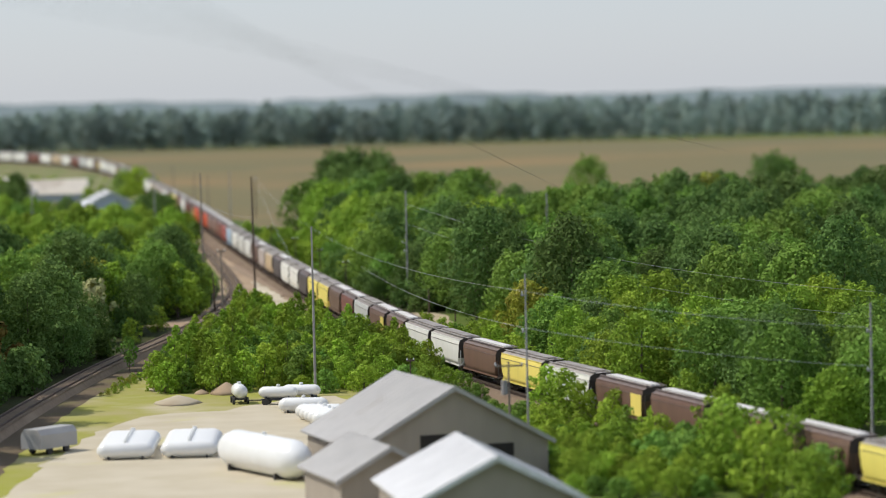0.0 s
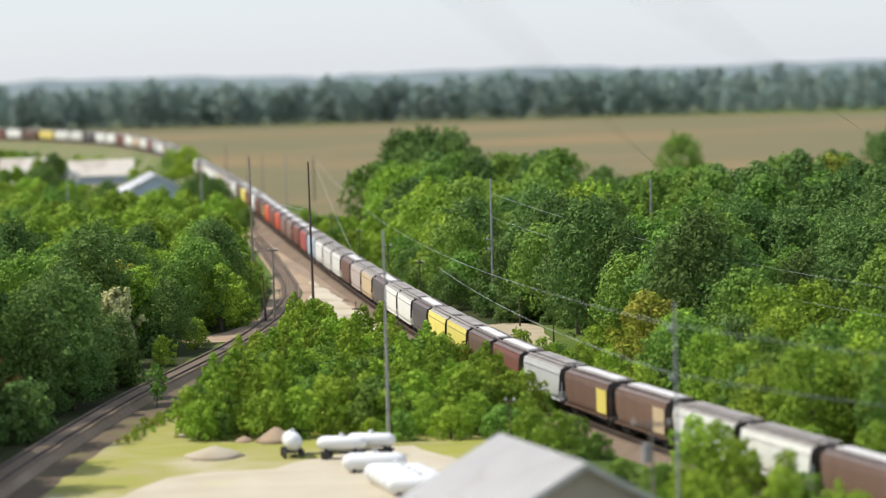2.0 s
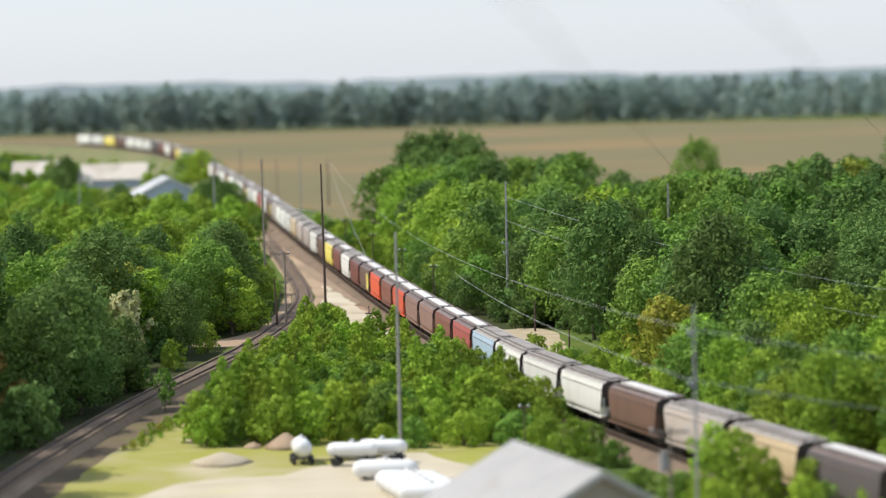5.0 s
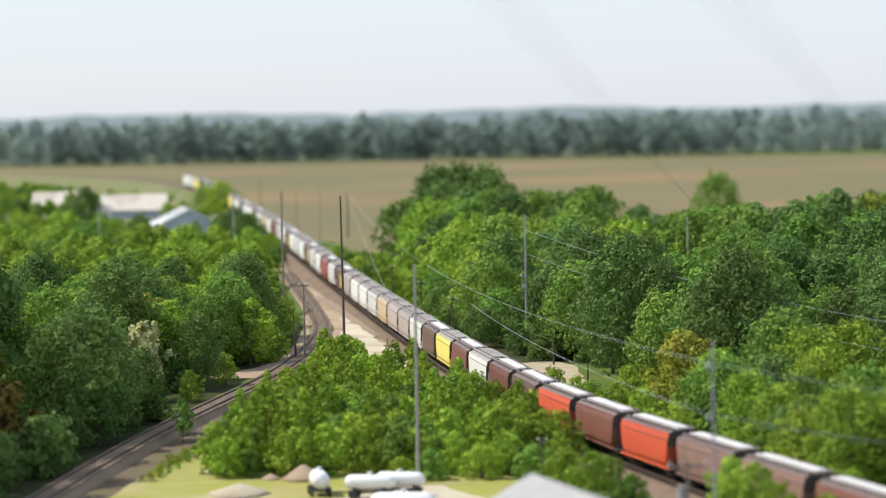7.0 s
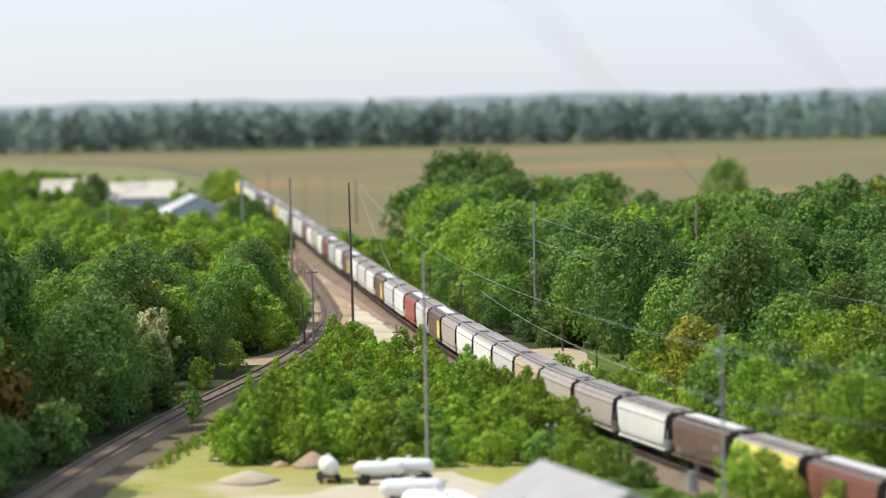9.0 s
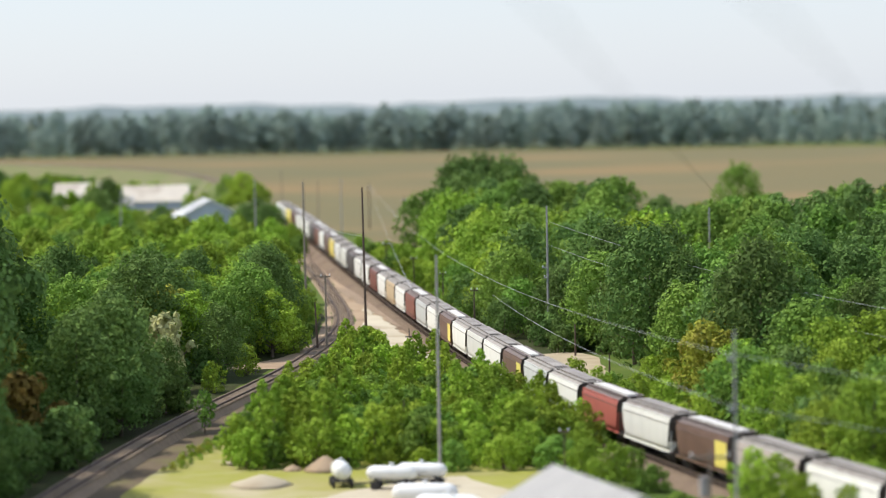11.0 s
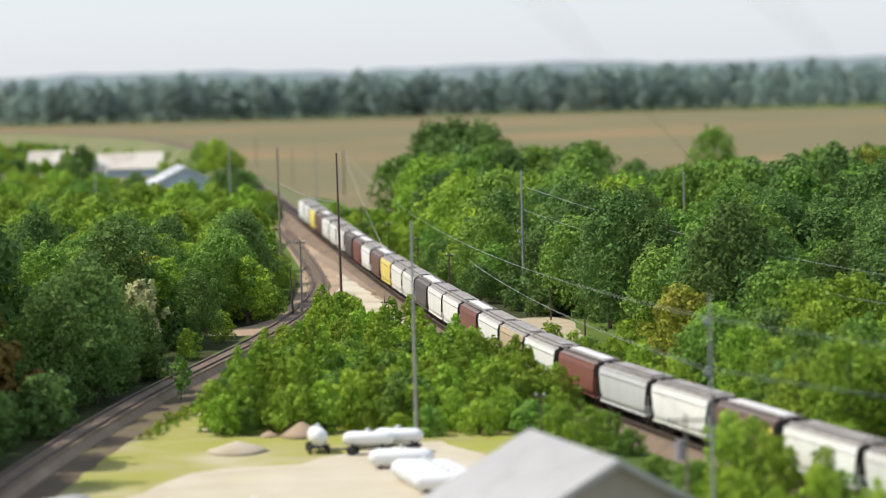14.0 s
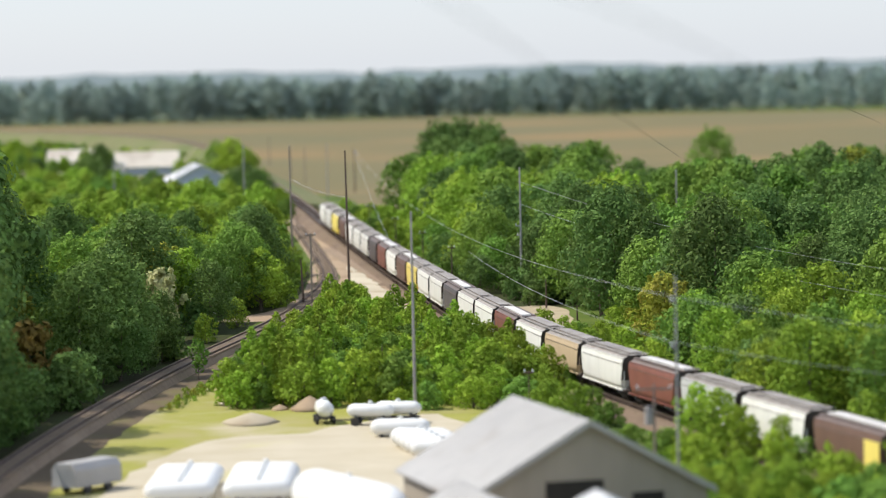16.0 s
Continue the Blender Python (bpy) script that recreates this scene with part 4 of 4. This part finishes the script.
def build_poles():
    pole(-13.5, 417, 20.2, DARK_POLE, "tall dark wooden utility pole between the tracks", r=0.19, lean=(0, -0.6))
    pole(-3.0, 276, 18.4, GREY_POLE, "tall grey utility pole behind the yard", r=0.16)
    pole(9.5, 419, 17.4, GREY_POLE, "tall grey utility pole with equipment, before the wood", [(9.6, 0.7, False), (8.3, 0.5, False)], r=0.19)
    pole(16.9, 215, 16.2, GREY_POLE, "grey utility pole with side insulators, beside the line", [(14.3, 0.42, False), (11.0, 0.42, False)], r=0.12)
    pole(34.5, 482, 14.5, GREY_POLE, "grey utility pole rising out of the wood", r=0.2)
    pole(-23.2, 461, 19.8, WOOD, "tall weathered wooden pole at the wood's edge", r=0.18, lean=(0, -0.5))
    pole(-41.7, 640, 15.8, GREY_POLE, "grey pole standing among trees by the barn", r=0.2)
    pole(-18.4, 414, 9.5, WOOD, "short wooden pole with a crossarm, beside curved rails", [(9.2, 0.65, True)], r=0.16)
    pole(-19.4, 412, 6.2, DARK_POLE, "leaning dark wooden stub pole", r=0.16, lean=(0, -2.5))
    pole(-29.3, 748, 12.9, GREY_POLE, "grey pole at the field's edge", r=0.16)
    pole(-14.4, 710, 9.8, DARK_POLE, "dark wooden pole with small crossarm at the field's edge", [(8.8, 0.5, True), (7.0, 0.4, True)], r=0.18)
    pole(-24.0, 782, 10.8, DARK_POLE, "dark wooden pole at the field's edge", [(9.6, 0.5, True)], r=0.18)
    pole(-39.2, 850, 9.6, WOOD, "thin wooden pole at the field's edge", r=0.16)
    pole(-45.5, 900, 9.0, WOOD, "thin wooden pole at the field's edge", r=0.16)
    pole(-57.0, 1000, 9.0, WOOD, "thin wooden pole far along the line", r=0.18)
    pole(-74.0, 700, 12.5, GREY_POLE, "grey pole among trees near the sheds", r=0.2)
    pole(-6.2, 289, 5.2, DARK_POLE, "short dark pole in the thicket", r=0.08)
    pole(7.3, 272, 4.1, DARK_POLE, "short dark pole with a small crossarm by the thicket", [(3.9, 0.45, True)], r=0.08)
    pole(46.5, 205, 13.5, GREY_POLE, "grey utility pole beyond the railway", [(11.0, 0.42, False), (7.6, 0.42, False)], r=0.16)
    for i, y in enumerate((430, 470, 515, 565)):
        pole(line_x(y) + 5.0, y, 6.6, DARK_POLE, "short dark line-side pole", [(6.2, 0.5, True)], r=0.12)
    for (x, y) in ((12.2, 398), (15.2, 372)):
        pole(x, y, 2.2 if y < 380 else 3.8, DARK_POLE, "dark wooden post in the gravel clearing", r=0.13, name="post")
    # a low frame with a transformer beside the tall pole
    q = pole(15.3, 216.5, 8.2, WOOD, "wooden pole with a grey transformer drum beside the line", [(7.8, 1.3, True)], r=0.13)
    bm = bmesh.new()
    rod(bm, (-0.42, 0, 5.2), (-0.42, 0, 6.5), 0.3, 0.3, 12)
    part("transformer", bm, GREY_POLE, q, "grey transformer drum")
    # switch stand by the gravel, and a white barrier in the shade of the wood
    st = empty("switch_stand", pose(-8.4, 432, 0), "small dark switch stand beside the rails", "switch stand")
    bm = bmesh.new()
    box(bm, -0.5, 0.5, -0.25, 0.25, -0.05, 0.22)
    part("base", bm, BLACK, st)
    bm = bmesh.new()
    rod(bm, (0, 0, 0.2), (0, 0, 1.2), 0.07, 0.05, 8)
    part("mast", bm, BLACK, st)
    bar = empty("barrier", pose(-30.6, 391.5, 0, 0, 0, 4), "short white board barrier in shade", "barrier")
    for x in (-0.8, 0.8):
        bm = bmesh.new()
        box(bm, x - 0.07, x + 0.07, -0.07, 0.07, -0.05, 0.95)
        part("barrier_post", bm, WHITE_TRIM, bar)
    bm = bmesh.new()
    box(bm, -1.1, 1.1, -0.11, -0.07, 0.55, 0.9)
    part("board", bm, WHITE_TRIM, bar)
    d1, d2 = (16.5, 215, 14.7), (16.5, 215, 11.4)
    wire((-24.0, 782, 10.5), d1, 5.2)
    wire((-14.4, 710, 9.5), d2, 5.5)
    wire(d1, (46.1, 205, 11.4), 0.5)
    wire(d2, (46.1, 205, 8.0), 0.5)
    wire((9.5, 419, 15.5), (54, 250, 11.5), 2.0)
    wire((9.5, 419, 12.5), (54, 250, 9.0), 2.0)
    wire((-24.0, 782, 10.2), (-8.0, 430 + 0.0, 6.6), 1.0)
    wire((-23.2, 461, 15), (-13.5, 417, 14), 0.5)
    # dark stay cables that run down past the camera into the wood
    for x0, z0, x1, z1 in ((1.06, 33.8, 38.0, 14.6), (5.5, 33.4, 68.0, 20.5)):
        k = 140 / 440
        stay = wire((x0 - (x1 - x0) * k, -80, z0 - (z1 - z0) * k), (x1, 500, z1), 0.0, 0.02)
        stay.name = "stay_cable"
        stay.data.materials.clear()
        stay.data.materials.append(CABLE)
        tagged(stay, "dark steel stay cable slanting down into trees", "cable", "stay cables")


# ---- buildings ----
def gable_building(name, m, width, length, eave, ridge, roof_mat, wall_mat, label, doors=(), over=0.5):
    """Ridge along the local y axis, the gable with doors at y = 0."""
    b = empty(name, m, label, "building")
    hw = width / 2
    bm = bmesh.new()
    pent = [(-hw, eave), (-hw, 0), (hw, 0), (hw, eave), (0, ridge)]
    loft(bm, [[(x, y, z) for x, z in pent] for y in (0, length)])
    bmesh.ops.recalc_face_normals(bm, faces=bm.faces)
    part("wall", bm, wall_mat, b)
    slope = (ridge - eave) / hw
    for sx in (-1, 1):
        bm = bmesh.new()
        e = hw + over
        prof = [(0, ridge + 0.04), (sx * e, ridge + 0.04 - slope * e), (sx * e, ridge + 0.22 - slope * e), (0, ridge + 0.22)]
        loft(bm, [[(x, y, z) for x, z in prof] for y in (-over, length + over)])
        bmesh.ops.recalc_face_normals(bm, faces=bm.faces)
        roof = part("roof_slope", bm, roof_mat, b)
        n = int(length / 1.2)
        bm = bmesh.new()
        for k in range(n + 1):
            y = -over + 0.1 + k * (length + 2 * over - 0.2) / n
            p = [(sx * 0.05, ridge + 0.215), (sx * (e - 0.05), ridge + 0.215 - slope * e), (sx * (e - 0.05), ridge + 0.26 - slope * e), (sx * 0.05, ridge + 0.26)]
            loft(bm, [[(x, yy, z) for x, z in p] for yy in (y - 0.03, y + 0.03)])
        bmesh.ops.recalc_face_normals(bm, faces=bm.faces)
        part("roof_ribs", bm, roof_mat, roof)
        bm = bmesh.new()
        prof = [(sx * 0.02, ridge - 0.15), (sx * e, ridge - 0.15 - slope * e), (sx * e, ridge + 0.24 - slope * e), (sx * 0.02, ridge + 0.24)]
        loft(bm, [[(x, y, z) for x, z in prof] for y in (-over - 0.10, -over - 0.02)])
        bmesh.ops.recalc_face_normals(bm, faces=bm.faces)
        part("rake_trim", bm, WHITE_TRIM if roof_mat is not ROOF_METAL else roof_mat, b)
    # dark boards on the closed wall stand in for shaded doorway insides
    for x0, x1, h in doors:
        bm = bmesh.new()
        box(bm, x0, x1, -0.06, 0.04, 0, h)
        part("door", bm, DOORWAY_SHADE, b, "dark board drawn for a doorway's shaded inside")
    return b


def build_embankment():
    """Grass sides of the far line's bank, where it rises over the flood plain, with scrub along it."""
    pts = [tuple(p) for p in LINE if 690 < p[1] < 2200]
    bm = sweep(bmesh.new(), pts, [(-11, -99), (-2.5, 0.12), (2.5, 0.12), (11, -99)])
    tagged(link_mesh("ground_embankment", bm, ROUGH), "olive grassy railway bank rising from the plain", "embankment", "", "structure")


def build_buildings():
    gable_building("storage_shed", pose(9.6, 193.5, 0, 0, 0, 15.5), 16.5, 17.0, 3.4, 8.0, ROOF_METAL, TAN_WALL, "grey metal storage shed with a shaded tan gable", [(-3, 1.0, 4.2), (3.0, 5.2, 3.2)])
    gable_building("lean_shed", pose(4.0, 172.5, 0, 0, 0, 15.5), 8.0, 11.0, 3.2, 5.4, ROOF_METAL, TAN_WALL, "small grey metal shed beside the storage shed", [(-1, 1.5, 2.6)])
    gable_building("white_shed", pose(11.2, 148, 0, 0, 0, 8), 12.0, 16.0, 4.2, 7.2, WHITE_ROOF, TAN_WALL, "shed with a bright white metal roof", [(-1.5, 1.5, 3.0)])
    gable_building("barn", pose(-61.1, 779, 0, 0, 0, 9), 16.2, 22, 3.4, 7.4, WHITE_ROOF, BLUE_WALL, "blue-grey metal barn with white roof edges", [(-2, 2, 2.6)], 0.5)
    gable_building("far_shed", pose(-81.5, 952, 0, 0, 0, 96), 13.0, 18, 2.4, 6.5, PALE_ROOF, BLUE_WALL, "long shed with a pale tan roof among trees", [], 0.5)
    gable_building("far_shed", pose(-111, 1000, 0, 0, 0, 94), 12.0, 14, 2.4, 6.3, PALE_ROOF, TAN_WALL, "shed with a pale roof beyond trees", [], 0.5)
    gable_building("far_shed", pose(-95, 930, 0, 0, 0, 92), 7.0, 9, 2.0, 4.0, ROOF_METAL, BLUE_WALL, "low grey lean-to beside the long shed", [], 0.4)


# ---- tanks in the yard ----
def nurse_tank(m, label, wheeled=True, length=4.6, r=0.6):
    t = empty("nurse_tank", m, label, "tank", "white tanks in the yard")
    zc = 1.35 if wheeled else r + 0.12
    bm = bmesh.new()
    rings = []
    for y, f in ((-0.5, 0.25), (-0.47, 0.6), (-0.42, 0.86), (-0.36, 1.0), (0.36, 1.0), (0.42, 0.86), (0.47, 0.6), (0.5, 0.25)):
        rings.append([(r * f * math.cos(k * math.pi / 9), y * length, zc + r * f * math.sin(k * math.pi / 9)) for k in range(18)])
    loft(bm, rings)
    bmesh.ops.recalc_face_normals(bm, faces=bm.faces)
    part("vessel", bm, TANK_WHITE, t, "", True)
    bm = bmesh.new()
    rod(bm, (0, 0, zc + r - 0.05), (0, 0, zc + r + 0.22), 0.22, 0.2, 10)
    part("valve_dome", bm, TANK_WHITE, t)
    for y in (-0.3, 0.3):
        bm = bmesh.new()
        box(bm, -r * 0.8, r * 0.8, y * length - 0.1, y * length + 0.1, zc - r - (0.15 if wheeled else 0.12), zc - r * 0.7)
        part("saddle", bm, BLACK, t)
    if wheeled:
        bm = bmesh.new()
        box(bm, -0.5, 0.5, -0.45 * length, 0.45 * length, 0.5, 0.62)
        box(bm, -0.06, 0.06, 0.45 * length, 0.45 * length + 1.4, 0.45, 0.57)
        part("trailer_frame", bm, BLACK, t)
        for y in (-0.3, 0.3):
            for sx in (-1, 1):
                bm = bmesh.new()
                rod(bm, (sx * 0.62, y * length, 0.38), (sx * 0.86, y * length, 0.38), 0.38, 0.38, 14)
                part("wheel", bm, BLACK, t)
    return t


def build_yard():
    a = nurse_tank(pose(-11.0, 269.5, 0, 0, 0, 8), "white ammonia nurse tank on a black wheeled trailer", True, 3.6, 0.75)
    b = nurse_tank(pose(-6.8, 266.8, 0, 0, 0, 80), "white nurse tank on a trailer, lying crosswise", True, 4.2, 0.6)
    copy_thing(b, pose(-4.4, 268.5, 0, 0, 0, 76))
    c = nurse_tank(pose(-4.0, 257.2, 0, 0, 0, 82), "white storage tank lying on the gravel", False, 5.2, 0.75)
    for i in range(5):
        copy_thing(c, pose(-2.2 + i * 0.45, 249.8 - i * 1.9, 0, 0, 0, 74 + i * 2))
    for row in range(2):
        for i in range(7):
            copy_thing(c, pose(-19.6 + row * 5.8, 228.5 - i * 1.75, 0, 0, 0, 88 + (i * 7 % 5)))
    big = nurse_tank(pose(-6.6, 203.5, 0, 0, 0, 28), "large white storage tank in the bright yard", False, 15.0, 1.7)
    # an old grey trailer
    t = empty("box_trailer", pose(-27.2, 225.5, 0, 0, 0, -35), "old grey rounded trailer parked at the yard's edge", "trailer")
    bm = bmesh.new()
    prof = [(-1.2, 0.6), (1.2, 0.6), (1.2, 1.9), (0.8, 2.4), (-0.8, 2.4), (-1.2, 1.9)]
    loft(bm, [[(x, y, z) for x, z in prof] for y in (-2.6, 2.6)])
    bmesh.ops.recalc_face_normals(bm, faces=bm.faces)
    part("body", bm, ROOF_METAL, t)
    for y in (-1.2, 1.2):
        for sx in (-1, 1):
            bm = bmesh.new()
            rod(bm, (sx * 0.9, y, 0.38), (sx * 1.15, y, 0.38), 0.38, 0.38, 12)
            part("wheel", bm, BLACK, t)
    # heaps of gravel and earth
    for x, y, r, h, mat, label in ((-17.6, 271, 2.6, 0.9, GRAVEL, "low grey gravel heap at the yard's edge"), (-12.8, 281, 1.9, 1.3, DIRT, "small heap of brown earth by the shrubs"),
                                   (-20.4, 287.5, 1.5, 0.6, YARD, "pale heap of sand by the shrubs"), (-15.6, 281.5, 0.9, 0.5, DIRT, "small heap of stones")):
        bm = bmesh.new()
        rings = []
        for f in (1.0, 0.8, 0.55, 0.3, 0.08):
            rings.append([(x + r * f * math.cos(k * 0.449) * (1 + 0.15 * noise.noise((x + k, f * 3, 1))), y + r * f * 1.3 * math.sin(k * 0.449), h * (1 - f) ** 0.8 + 0.05) for k in range(14)])
        rings[0] = [(a, b2, -0.02) for a, b2, _ in rings[0]]
        loft(bm, rings)
        bmesh.ops.recalc_face_normals(bm, faces=bm.faces)
        tagged(link_mesh("mound", bm, mat, None, "", True), label, "heap")


build_ground()
railway("track_main", [tuple(p) for p in LINE[3:-1]], "main railway line on brown ballast", (500, 1560))
railway("track_branch", [tuple(p) for p in BRANCH], "curved branch track on a low brown bank", (120, 560), (1.2, 1.9), BRANCH_BED, RUSTY_RAIL, DUSTY_TIE)
build_embankment()
build_buildings()
build_yard()
build_poles()
build_trees()
build_far_trees()
build_train()
motions()
